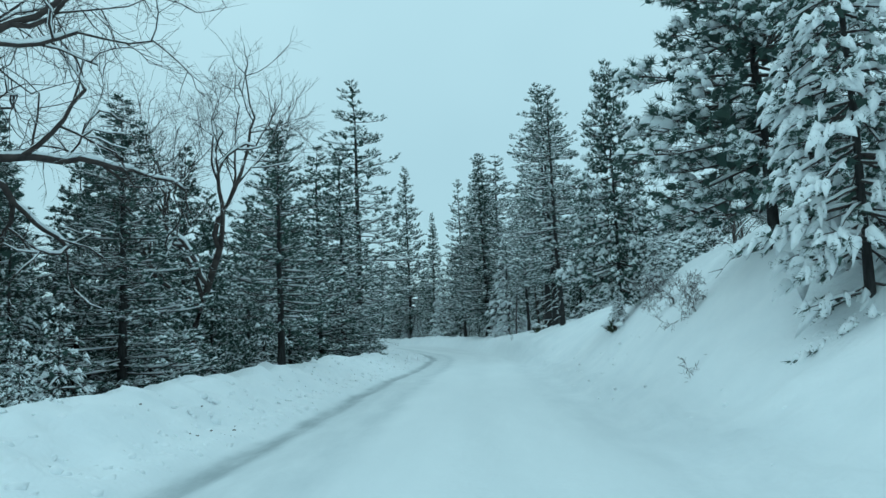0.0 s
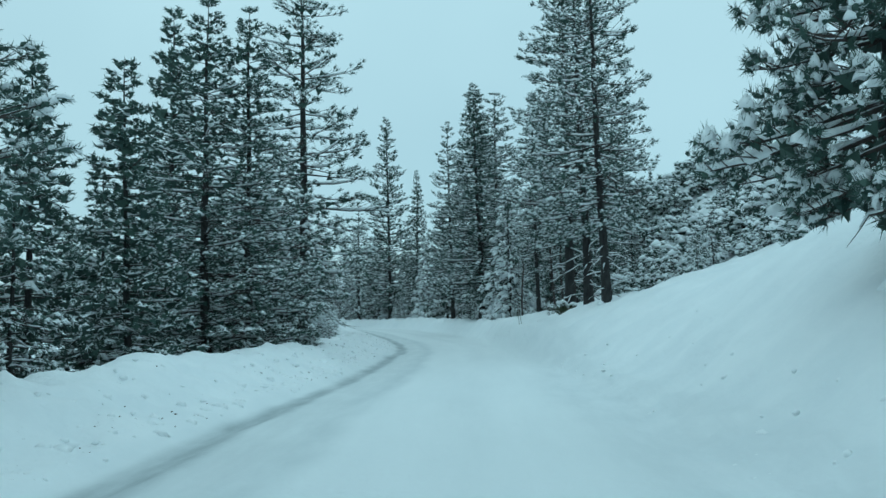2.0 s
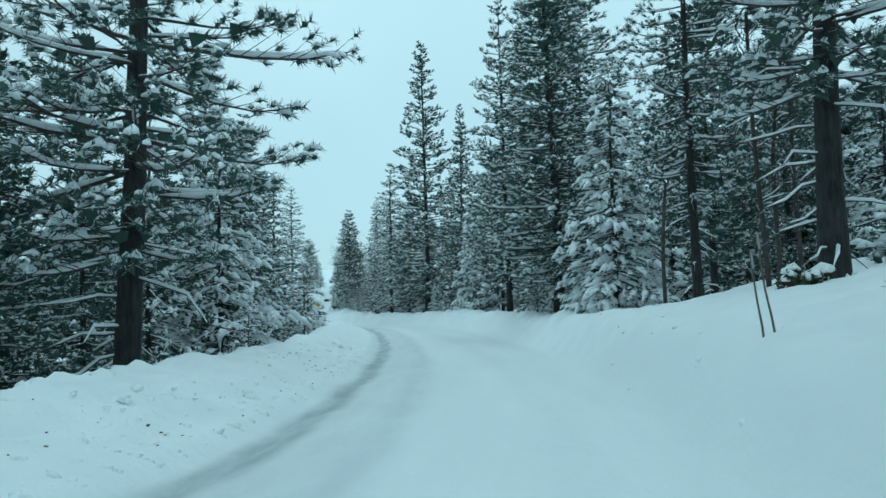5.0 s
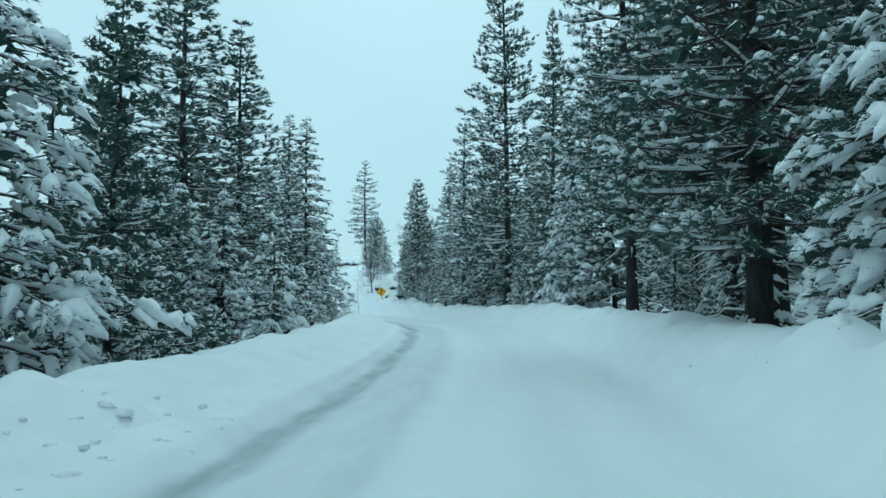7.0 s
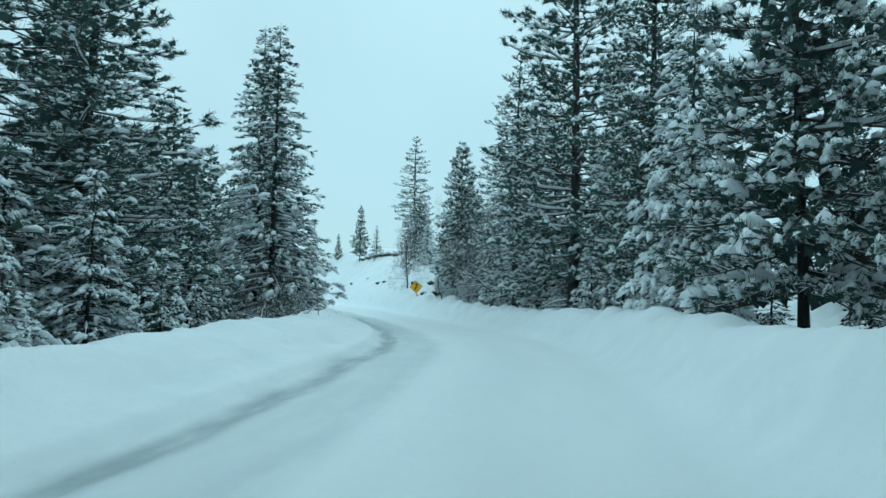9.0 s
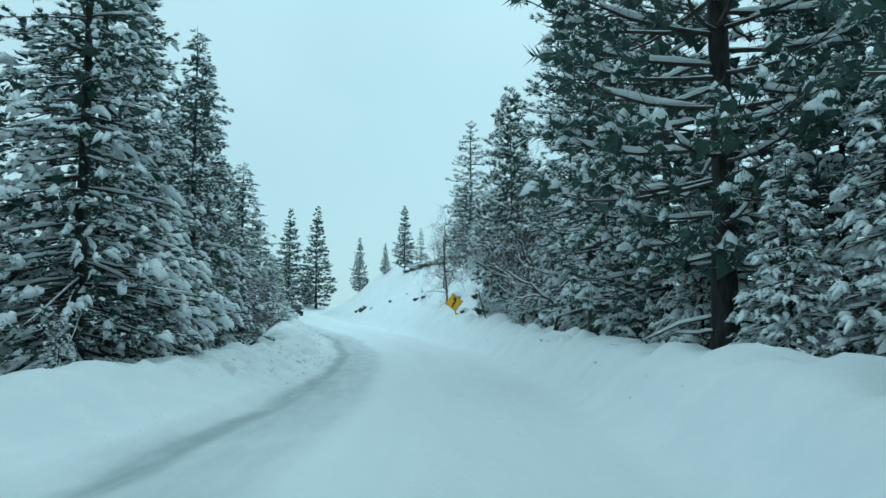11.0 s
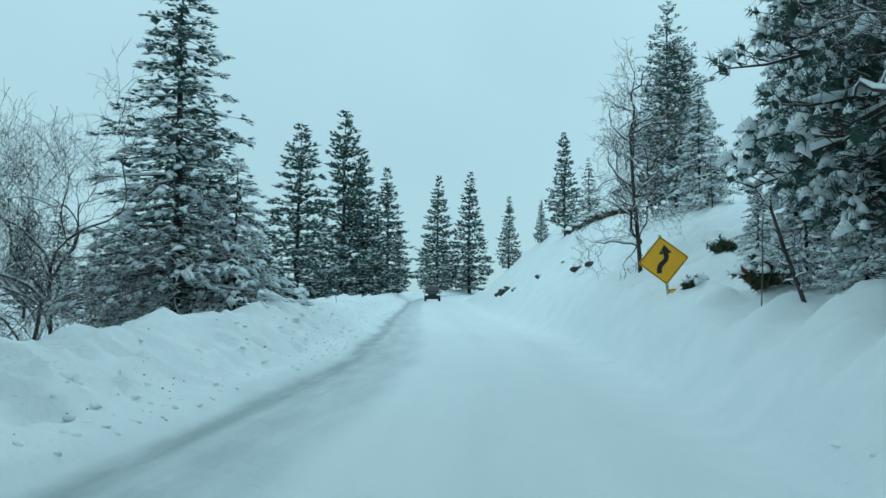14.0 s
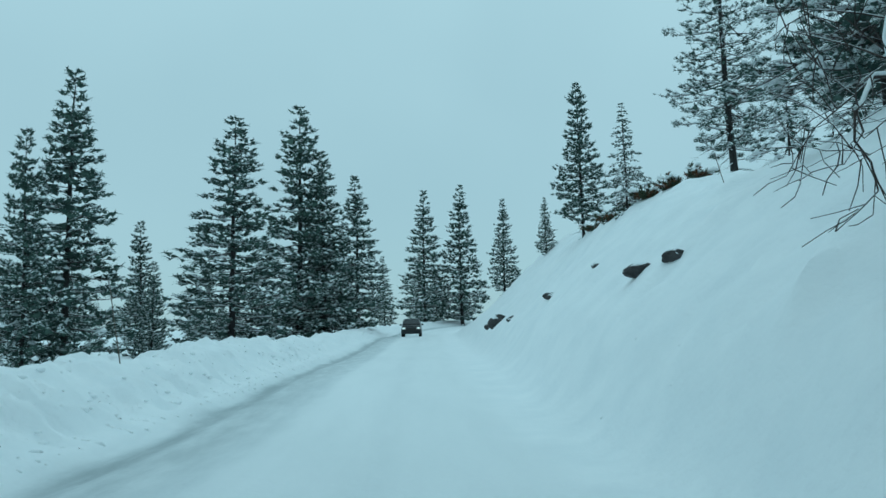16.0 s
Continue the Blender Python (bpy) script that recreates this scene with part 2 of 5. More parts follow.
def road_z(s):
    return glide(s, [-160, 0, 20, 35, 50, 70, 92, 115, 128, 143, 165, 205, 250, 330, 520], [0.5, 0.36, 0.16, 0.0, -0.06, -0.14, 0.0, -0.12, 0.0, 0.32, 0.75, 1.75, 3.2, 4.5, 6.0])


def left_edge(s):
    return glide(s, [-20, 0, 28, 40, 50, 60, 68, 100, 120, 130, 142, 165, 200], [-3.3, -3.3, -3.55, -3.15, -2.8, -3.0, -3.3, -3.5, -3.75, -4.0, -4.1, -4.25, -4.0])


def right_edge(s):
    return glide(s, [-20, 35, 44, 52, 60, 70, 108, 125, 140, 200], [2.1, 2.15, 1.6, 1.7, 2.1, 1.8, 1.85, 1.9, 1.9, 2.5])


def fbm(x, y, scale, octaves=3, seed=0.0):
    """Cheap smooth waves, summed at several sizes and turns."""
    out = np.zeros(np.broadcast(x, y).shape)
    a, k = 1.0, 1.0 / scale
    for o in range(octaves):
        c, sn = math.cos(1.3 + 2.1 * o + seed), math.sin(1.3 + 2.1 * o + seed)
        u, v = (x * c + y * sn) * k * 6.283, (-x * sn + y * c) * k * 6.283
        out += a * np.sin(u + 1.7 * np.sin(v * 0.71 + seed + o)) * np.sin(v * 0.93 + 1.3 * np.sin(u * 0.63 + 2 * seed + 3 * o))
        a, k = a * 0.5, k * 2.03
    return out


LATTICE = np.random.default_rng(91).uniform(-1, 1, (128, 128))


def grain_noise(x, y, scale, octaves=2, seed=0):
    """Lattice noise for broken snow, with no repeat in sight."""
    out, a = 0.0, 1.0
    for o in range(octaves):
        u, v = x / scale + 17.3 * (seed + o), y / scale + 5.9 * (seed + 2 * o)
        i, j = np.floor(u).astype(int), np.floor(v).astype(int)
        f, g = u - i, v - j
        f, g = f * f * (3 - 2 * f), g * g * (3 - 2 * g)
        i, j, k, m = i % 128, j % 128, (i + 1) % 128, (j + 1) % 128
        out = out + a * ((LATTICE[i, j] * (1 - f) + LATTICE[k, j] * f) * (1 - g) + (LATTICE[i, m] * (1 - f) + LATTICE[k, m] * f) * g)
        a, scale = a * 0.5, scale * 0.5
    return out


def land(s, d):
    """Height of the ground at a place along and beside the road."""
    s, d = np.broadcast_arrays(np.asarray(s, float), np.asarray(d, float))
    z = road_z(s)
    u = left_edge(s) - d
    v = d - right_edge(s)
    # left: ploughed berm, then the ground falls away under the trees
    berm = glide(s, [0, 20, 60, 75, 100, 112, 120, 124, 130, 150, 200], [0.80, 0.78, 0.56, 0.62, 0.70, 0.62, 0.48, 0.66, 0.96, 1.02, 0.75])
    low = glide(s, [0, 60, 100, 130, 160, 210, 300], [-1.8, -1.9, -1.8, -1.6, -1.5, -1.0, 0.5])
    rise = step(u, 0.0, 0.35) * 0.16 + step(u, 0.3, 2.2) * (berm - 0.16)
    fall = step(u, 2.5, 5.6)
    left = rise * (1 - fall) + low * fall + 0.0008 * np.clip(u - 20, 0, 400) ** 1.35
    coarse = glide(s, [0, 58, 70, 98, 110, 172], [1.0, 1.0, 0.3, 0.4, 1.8, 1.8])
    warp = grain_noise(s, d, 0.9, 1, 11) * 0.35
    lump = fbm(s, d, 3.1, 2, 0.4) * 0.08 + coarse * (grain_noise(s, d, 1.2, 2, 1) * 0.06 + step(grain_noise(s + warp, d - 0.4 * s, 0.30, 1, 3), 0.10, 0.55) * 0.075
                                                     + step(grain_noise(s - 0.3 * d, d + warp, 0.19, 1, 6), 0.25, 0.6) * 0.035 - step(grain_noise(s - 0.5 * d, d + 0.7 * s + warp, 0.38, 1, 5), 0.3, 0.7) * 0.085)
    left = left + lump * step(u, 0.25, 1.0) * (1 - 0.5 * fall) + fbm(s, d, 7.0, 2, 1.0) * 0.18 * step(u, 1.5, 5.0)
    # right: a cut slope at both ends of the stretch, a low bank between
    knots = [-40, 8, 14, 20, 27, 36, 42, 46, 52, 57, 64, 122, 130, 136, 146, 165, 184, 215]
    k = glide(s, knots, [0.6, 0.65, 1.05, 0.94, 0.84, 0.66, 0.32, 0.24, 0.20, 0.20, 0.18, 0.12, 0.30, 0.50, 0.84, 1.05, 1.0, 0.3])
    reach = glide(s, knots, [4, 3, 2.8, 2.7, 3.0, 2.8, 2.4, 2.8, 4, 4, 3, 3, 4.0, 4.0, 3.4, 4.6, 6.0, 5])
    back = glide(s, [-40, 12, 20, 30, 55, 75, 100, 120, 140, 200, 260], [0.2, 0.2, 0.17, 0.16, 0.18, 0.30, 0.14, 0.08, 0.05, 0.05, 0.05])
    vv = np.clip(v, 0, None)
    soft = 0.9
    ramped = np.where(vv < soft, vv * vv / (2 * soft), vv - soft / 2)
    over = np.clip(vv - reach, 0, None)
    over = np.where(over < 3.0, over * over / 6.0, over - 1.5)
    right = k * (ramped - over) + back * np.minimum(over, 90) + glide(s, [33, 43, 52, 66, 120, 127, 134, 150, 165], [0.0, 0.98, 1.02, 0.80, 0.78, 0.86, 1.15, 0.9, 0.4]) * step(v, 0.1, glide(s, [40, 44, 52, 60, 70, 120, 132, 150], [1.2, 0.9, 0.95, 1.1, 1.25, 1.3, 1.1, 1.4]))
    right = right - glide(s, [58, 68, 125, 133], [0.0, 1.9, 1.9, 0.0]) * step(v, 1.8, 5.5)
    # the wooded hillside above the cut
    climb = np.clip(d - glide(s, [15, 45, 60, 110, 140], [7.0, 8.0, 10.5, 11.5, 13.0]), 0, None)
    climb = np.where(climb < 4.0, climb * climb / 8.0, climb - 2.0)
    right = right + glide(s, [12, 30, 45, 60, 104, 128], [0.0, 0.40, 0.56, 0.62, 0.58, 0.0]) * (np.minimum(climb, 11) + 0.30 * np.clip(climb - 11, 0, 26)) * (1 + 0.10 * fbm(s, d, 23.0, 2, 0.9))
    right = right + glide(s, [48, 60, 122, 132], [0.0, 1.0, 1.0, 0.0]) * (0.12 + 0.10 * fbm(s, d, 3.4, 2, 1.6)) * np.exp(-((v - 1.35) / 0.65) ** 2)
    rough = glide(s, [60, 90, 112, 118, 133, 150, 175], [1.2, 1.5, 2.6, 2.7, 2.6, 2.4, 1.4])
    chunks = glide(s, [104, 114, 136, 150], [0.0, 1.0, 1.0, 0.0]) * (step(grain_noise(s + warp, d + 0.3 * s, 0.32, 1, 13), 0.05, 0.5) * 0.11 + step(grain_noise(s - 0.4 * d, d + warp, 0.2, 1, 14), 0.2, 0.6) * 0.05)
    pocks = np.clip(grain_noise(s, d, 0.7, 1, 8) - 0.1, 0, 1) * 0.10 - np.clip(grain_noise(s, d, 1.0, 1, 9) - 0.2, 0, 1) * 0.13
    right = right + chunks * step(v, 0.3, 1.2) * (1 - step(v, 3.5, 6.0))
    right = right + (fbm(s, d, 2.6, 3, 3.1) * 0.065 + rough * (grain_noise(s, d, 1.3, 2, 4) * 0.035 + pocks * glide(s, [0, 60, 100, 122, 131, 138, 175], [0.6, 0.5, 0.5, 1.3, 1.1, 0.6, 0.4]))) * step(v, 0.2, 1.4) + fbm(s, d, 9.0, 2, 5.0) * 0.16 * step(v, 1.5, 6.0)
    right = right + glide(s, [-20, 34, 44], [1.0, 1.0, 0.0]) * (0.10 * np.exp(-((v - 0.55) / 0.25) ** 2) * (1 + 0.8 * fbm(s, d, 1.3, 3, 6.0)) - 0.05 * np.exp(-((v - 1.15) / 0.25) ** 2))
    z = z + np.where(u > 0, left, 0) + np.where(v > 0, right, 0)
    w = left_edge(s)
    groove = -0.045 * np.exp(-((d - w - 0.25) / 0.2) ** 2) - 0.02 * np.exp(-((d - w - 1.5) / 0.3) ** 2)
    on = (u <= 0.4) & (v <= 0.4)
    return z + np.where(on, groove + fbm(s * 0.25, d, 1.2, 2, 4.0) * 0.01, 0)


def along(x, y):
    i = np.argmin((ROAD[:, 0] - x) ** 2 + (ROAD[:, 1] - y) ** 2)
    w = np.array([x, y]) - ROAD[i]
    return ROAD_S[i] + float(w @ TAN[i]), float(w @ NOR[i])


def ground_z(x, y):
    return float(land(*along(x, y)))


def mesh_object(name, verts, faces, mat, parent=None, smooth=True, label=""):
    me = bpy.data.meshes.new(name)
    verts, faces = np.asarray(verts, np.float32), np.asarray(faces, np.int32)
    me.vertices.add(len(verts))
    me.vertices.foreach_set("co", verts.ravel())
    me.loops.add(faces.size)
    me.loops.foreach_set("vertex_index", faces.ravel())
    me.polygons.add(len(faces))
    me.polygons.foreach_set("loop_start", np.arange(0, faces.size, faces.shape[1], dtype=np.int32))
    me.polygons.foreach_set("use_smooth", np.full(len(faces), smooth))
    me.update(calc_edges=True)
    me.materials.append(mat)
    ob = new(name, me)
    ob.parent = parent
    return tagged(ob, label)


def build_ground():
    srow = np.unique(np.round(np.r_[np.arange(-150, -20, 6.0), np.arange(-20, -2, 1.0), np.arange(-2, 60, 0.2), np.arange(60, 108, 0.32), np.arange(108, 168, 0.13), np.arange(168, 176, 0.5), np.arange(176, 240, 1.5), np.arange(240, 640, 12.0), [700, 900, 1500, 3000]], 3))
    near = np.r_[np.arange(-9, -5.6, 0.25), np.arange(-5.6, -2.0, 0.09), np.arange(-2.0, 1.6, 0.3), np.arange(1.6, 9, 0.2)]
    dcol = np.unique(np.round(np.r_[[-2500, -900, -400, -200, -120, -80], np.arange(-60, -20, 4.0), np.arange(-20, -9, 0.9), near, np.arange(9, 22, 0.7), np.arange(22, 60, 3.0), [70, 90, 120, 200, 400, 900, 2500]], 3))
    ls = np.clip(srow, ROAD_S[0], ROAD_S[-1])
    cx, cy = np.interp(ls, ROAD_S, ROAD[:, 0]), np.interp(ls, ROAD_S, ROAD[:, 1])
    tx, ty = np.interp(ls, ROAD_S, TAN[:, 0]), np.interp(ls, ROAD_S, TAN[:, 1])
    ex = srow - ls
    cx, cy = cx + ex * tx, cy + ex * ty
    S, D = np.meshgrid(srow, dcol, indexing="ij")
    near_d = np.clip(D, -30, 40)
    far_d = D - near_d
    fx, fy = math.cos(radians(20)), math.sin(radians(20))
    X = cx[:, None] + ty[:, None] * near_d + fx * far_d
    Y = cy[:, None] - tx[:, None] * near_d + fy * far_d
    Z = land(S, D)
    n, m = S.shape
    i = np.arange(n * m).reshape(n, m)
    faces = np.stack([i[:-1, :-1], i[:-1, 1:], i[1:, 1:], i[1:, :-1]], -1).reshape(-1, 4)
    ob = mesh_object("ground", np.stack([X, Y, Z], -1).reshape(-1, 3), faces, M_SNOW)
    uv = ob.data.uv_layers.new(name="road")
    coords = np.stack([S, D - left_edge(S)], -1).reshape(-1, 2)
    uv.data.foreach_set("uv", coords[faces.ravel()].astype(np.float32).ravel())
    return tagged(ob, "snow-covered road with ploughed banks and deep fresh snow", "ground", kind="structure")


ground = build_ground()


# ---- plants ----
class Geo:
    def __init__(self):
        self.v, self.f, self.n = [], [], 0

    def add(self, v, f):
        self.v.append(np.asarray(v, float))
        self.f.append(np.asarray(f, int) + self.n)
        self.n += len(v)

    def out(self):
        return np.concatenate(self.v), np.concatenate(self.f)

    def tube(self, p, r, sides=4):
        p, r = np.asarray(p, float), np.asarray(r, float)
        t = np.gradient(p, axis=0)
        t /= np.linalg.norm(t, axis=1)[:, None] + 1e-9
        ref = np.where(np.abs(t[:, 2:3]) > 0.85, np.array([[1.0, 0, 0]]), np.array([[0, 0, 1.0]]))
        a = np.cross(t, ref)
        a /= np.linalg.norm(a, axis=1)[:, None] + 1e-9
        b = np.cross(t, a)
        ang = np.arange(sides) * 2 * np.pi / sides
        ring = p[:, None] + r[:, None, None] * (a[:, None] * np.cos(ang)[None, :, None] + b[:, None] * np.sin(ang)[None, :, None])
        n = len(p)
        i = np.arange(n * sides).reshape(n, sides)
        j = np.roll(i, -1, 1)
        q = np.stack([i[:-1], j[:-1], j[1:], i[1:]], -1).reshape(-1, 4)
        self.add(ring.reshape(-1, 3), np.concatenate([q[:, :3], q[:, [0, 2, 3]]]))


def unit(v):
    return v / (np.linalg.norm(v, axis=-1, keepdims=True) + 1e-9)


def add_tufts(geo, rng, at, way, size, blades, width, forward=0.55, flat=0.0, core=0.42):
    """Bottle-brushes of needles round each twig end, over a small dense heart."""
    k = len(at)
    w = unit(way)
    a1 = unit(np.cross(w, rng.normal(size=(k, 3))))
    a2 = np.cross(w, a1)
    ph = rng.uniform(0, 2 * np.pi, (k, blades, 1))
    ring = a1[:, None] * np.cos(ph) + a2[:, None] * np.sin(ph)
    along_twig = rng.uniform(-0.75, 0.45, (k, blades, 1))
    d = unit(ring * rng.uniform(0.6, 1.1, (k, blades, 1)) + w[:, None] * (forward + 0.5 * along_twig + rng.normal(size=(k, blades, 1)) * 0.18))
    d = d * np.array([1, 1, 1 - flat])
    sz = size[:, None, None]
    ln = sz * rng.uniform(0.62, 1.05, (k, blades, 1))
    side = unit(np.cross(d, rng.normal(size=(k, blades, 3)))) * width * sz
    o = at[:, None] + w[:, None] * sz * along_twig
    i = np.arange(k * blades)[:, None]
    geo.add(np.stack([o - side, o + side, o + d * ln], 2).reshape(-1, 3), i * 3 + [0, 1, 2])
    r = size[:, None] * core * rng.uniform(0.75, 1.25, (6, k, 1))
    press = np.array([1, 1, 1 - 0.6 * flat])
    mid = at - w * size[:, None] * 0.15
    if blades < 14:
        v = np.stack([mid + w * r[0] * 1.6, mid - w * r[1] + a1 * r[2] * 1.2, mid - w * r[3] - a1 * r[4] * 0.7 + a2 * r[5] * 1.1, mid - w * r[1] - a1 * r[2] * 0.7 - a2 * r[4] * 1.1], 1).reshape(-1, 3)
        f = np.array([(0, 1, 2), (0, 2, 3), (0, 3, 1), (1, 3, 2)])
        geo.add(v, (f[None] + (np.arange(k) * 4)[:, None, None]).reshape(-1, 3))
        return
    v = np.stack([mid + w * r[0] * 1.5, mid - w * r[1] * 1.7, mid + a1 * r[2] * press, mid - a1 * r[3] * press, mid + a2 * r[4] * press, mid - a2 * r[5] * press], 1).reshape(-1, 3)
    f = np.array([(0, 2, 4), (0, 4, 3), (0, 3, 5), (0, 5, 2), (1, 4, 2), (1, 3, 4), (1, 5, 3), (1, 2, 5)])
    geo.add(v, (f[None] + (np.arange(k) * 6)[:, None, None]).reshape(-1, 3))


def add_pads(geo, rng, at, way, size, sides=6, tall=0.6, full=False, droop=0.3):
    """Mitten-shaped lumps of snow: a rounded, uneven top and a rim that hangs over the twig."""
    k = len(at)
    a = np.arange(sides) * 2 * np.pi / sides + rng.uniform(0, 1, (k, 1)) + rng.normal(size=(k, sides)) * 0.16
    flat = unit(way * np.array([1, 1, 0]) + 1e-4)
    cross = np.stack([-flat[:, 1], flat[:, 0], flat[:, 2] * 0], -1)
    tilt = np.clip(way[:, 2], -0.9, 0.6)
    rings = []
    profile = ((0.95, -0.16),) if sides < 6 and not full else ((0.95, -0.30), (0.78, 0.30))
    wob = rng.uniform(0.55, 1.35, (k, sides))
    long = rng.uniform(1.1, 2.0, (k, 1))
    for rad, h in profile:
        j = wob * rng.uniform(0.85, 1.15, (k, sides))
        x, y = rad * np.cos(a) * j * long, rad * np.sin(a) * j * 0.66
        zz = h * tall * 1.6 + x * tilt[:, None] * 0.6 - droop * np.clip(x, 0, 2) ** 1.6 - 0.12 * np.abs(y) + rng.uniform(-0.16, 0.10, (k, sides))
        rings.append(at[:, None] + size[:, None, None] * (flat[:, None] * x[..., None] + cross[:, None] * y[..., None] + np.array([0, 0, 1.0]) * zz[..., None]))
    top = at + size[:, None] * (np.array([0, 0, 1.0]) * tall * 1.15 + rng.normal(size=(k, 3)) * 0.14)
    v = np.concatenate([*rings, top[:, None]], 1).reshape(-1, 3)
    m = np.arange(sides)
    w = (m + 1) % sides
    n = len(rings)
    f = [np.stack([m[1:-1] * 0, m[2:], m[1:-1]], -1), np.stack([(n - 1) * sides + m, (n - 1) * sides + w, m * 0 + n * sides], -1)]
    for r in range(n - 1):
        f += [np.stack([r * sides + m, r * sides + w, (r + 1) * sides + w], -1), np.stack([r * sides + m, (r + 1) * sides + w, (r + 1) * sides + m], -1)]
    f = np.concatenate(f)
    geo.add(v, (f[None] + (np.arange(k) * (n * sides + 1))[:, None, None]).reshape(-1, 3))


def conifer(seed, height, radius, bare, shape, levels, per, tips, tuft, blades, width, load, rise, hang=0.0, upturn=0.2, trunk_r=None, fine=True, belly=0.12,
            top_load=0.3, clump=0.5, core=0.42, fir=False, inner=0.3, ragged=0.2, dead=1.0, fill=3):
    """One snow-laden conifer at the origin: whorls of limbs, each a flat spray of twigs with a brush of needles at every end.
    bare: share of trunk with no green crown; shape: exponent of the crown's taper; rise: slope of the limbs at mid-height;
    hang and upturn: how far limbs sag and how far their ends lift; load: share of twig ends that carry snow; inner: bare share of each limb."""
    rng = np.random.default_rng(seed)
    trunk, limb, green, snow = Geo(), Geo(), Geo(), Geo()
    tr = trunk_r or height * 0.0105
    nz = 14
    h = np.linspace(0, 1, nz) ** 0.9
    bend = np.c_[np.cumsum(rng.normal(size=nz) * 0.04), np.cumsum(rng.normal(size=nz) * 0.04)] * height / 14
    axis = np.c_[bend[:, 0] * 0.6, bend[:, 1] * 0.6, h * height - 0.7 * (h < 0.01)]
    rad = tr * np.clip((1 - h) ** 0.8, 0.03, 1) * (1 + 0.3 * np.exp(-h * 40))
    trunk.tube(axis, rad, 9 if fine else 6)
    tat, tway, tsize = [], [], []
    dat, dway, dsize = [], [], []
    sat, sway_, ssize = [], [], []
    g = np.linspace(0, 1, 5) if fine else np.linspace(0, 1, 4)
    taper = np.interp(g, [0, 0.5, 1], [1, 0.6, 0.2])
    up = np.array([0, 0, 1.0])
    zs = np.linspace(bare, 0.985, levels) + rng.normal(size=levels) * 0.22 / levels
    gust = rng.uniform(1 - ragged, 1 + 0.5 * ragged, levels)
    for z, puff in zip(zs, gust):
        f = float(np.clip((z - bare) / (1 - bare), 0, 1))
        long = puff * radius * ((1 - f) ** shape) * (0.55 + 0.45 * min(f / belly, 1)) + 0.10
        c = max(3, int(round(per * (0.65 + 0.35 * (1 - f)) + rng.uniform(-0.6, 0.6))))
        a0 = rng.uniform(0, 6.28)
        laden = load * (top_load + (1 - top_load) * (1 - f) ** 0.7)
        for j in range(c):
            az = a0 + 6.283 * j / c + rng.normal() * 0.28
            ln = long * (1 + ragged * rng.normal() * 0.6)
            ln = min(max(ln, 0.35 * long), 1.3 * long)
            zz = float(np.clip(z + rng.normal() * 0.25 / levels, bare * 0.9, 0.99))
            root = np.array([np.interp(zz, h, axis[:, q]) for q in range(3)])
            out = np.array([math.cos(az), math.sin(az), 0])
            cross = np.array([math.sin(az), -math.cos(az), 0])
            sl = rise * (0.1 + 1.5 * f) - 0.14 * (1 - f) + rng.normal() * 0.07
            sag = -hang * g ** 1.5 + upturn * g ** 3
            pts = root + ln * (g[:, None] * out + (sl * g + sag)[:, None] * up + (g ** 2)[:, None] * cross * rng.normal() * 0.12)
            lr = float(np.clip(0.012 * ln + 0.012, 0.01, tr * 0.45))
            if fine:
                limb.tube(pts, lr * taper, 4)
            else:
                limb.tube(pts, lr * 1.3 * taper, 3)
            wet = np.clip(laden * rng.uniform(0.55, 1.5), 0, 1)
            nt = max(2, int(round(tips * (0.25 + 0.75 * ln / (radius + 0.1)))))
            t = np.r_[1.0, np.sort(rng.uniform(inner if ln > 0.6 else 0.1, 0.98, nt - 1))]
            b = np.stack([np.interp(t, g, pts[:, q]) for q in range(3)], -1)
            sgn = np.where(np.arange(nt) % 2, 1.0, -1.0)[:, None]
            fan = rng.uniform(0.45, 1.15, (nt, 1))
            w = unit(out * 0.75 + sgn * cross * fan + up * ((0.24 + 0.35 * f) * (not fir) - 0.32 * fir * (1 - f) + rng.normal(size=(nt, 1)) * 0.16))
            w[0] = unit(pts[-1] - pts[-2] + up * (0.2 * ln * (not fir)))
            reach = (ln * rng.uniform(0.2, 0.42, (nt, 1)) * (1.3 - t[:, None]) + tuft * 0.55)
            reach[0] = 0.02
            e = b + w * reach
            sz = tuft * rng.uniform(0.78, 1.22, nt) * (1.0 - 0.42 * f)
            for q in range(1, nt):
                limb.add(np.array([b[q] + up * 0.014, b[q] - up * 0.014, e[q]]), [(0, 1, 2)])
            tat.append(e)
            tway.append(w)
            tsize.append(sz)
            if ln > 0.5 and fill:
                t2 = rng.uniform(0.12, 0.8, fill)
                dat.append(np.stack([np.interp(t2, g, pts[:, q]) for q in range(3)], -1) + cross * rng.normal(size=(fill, 1)) * 0.22 * ln * t2[:, None])
                dway.append(unit(out + cross * rng.normal(size=(fill, 1)) * 0.7 + up * 0.1))
                dsize.append(np.minimum(tuft * 1.15, 0.15 + 0.3 * ln) * rng.uniform(0.7, 1.2, fill))
            on = rng.random(nt) < wet
            if on.any():
                big = sz[on] * clump * (0.42 + 0.62 * rng.random(on.sum()) ** 1.3)
                sat.append(e[on] + up * (sz[on] * 0.30)[:, None] - w[on] * (sz[on] * 0.12)[:, None])
                sway_.append(w[on])
                ssize.append(big)
                two = rng.random(on.sum()) < 0.75
                if two.any():
                    sat.append(e[on][two] - w[on][two] * (sz[on][two] * 0.75)[:, None] + up * (sz[on][two] * 0.2)[:, None] + rng.normal(size=(two.sum(), 3)) * 0.05)
                    sway_.append(w[on][two])
                    ssize.append(big[two] * rng.uniform(0.5, 0.95, two.sum()))
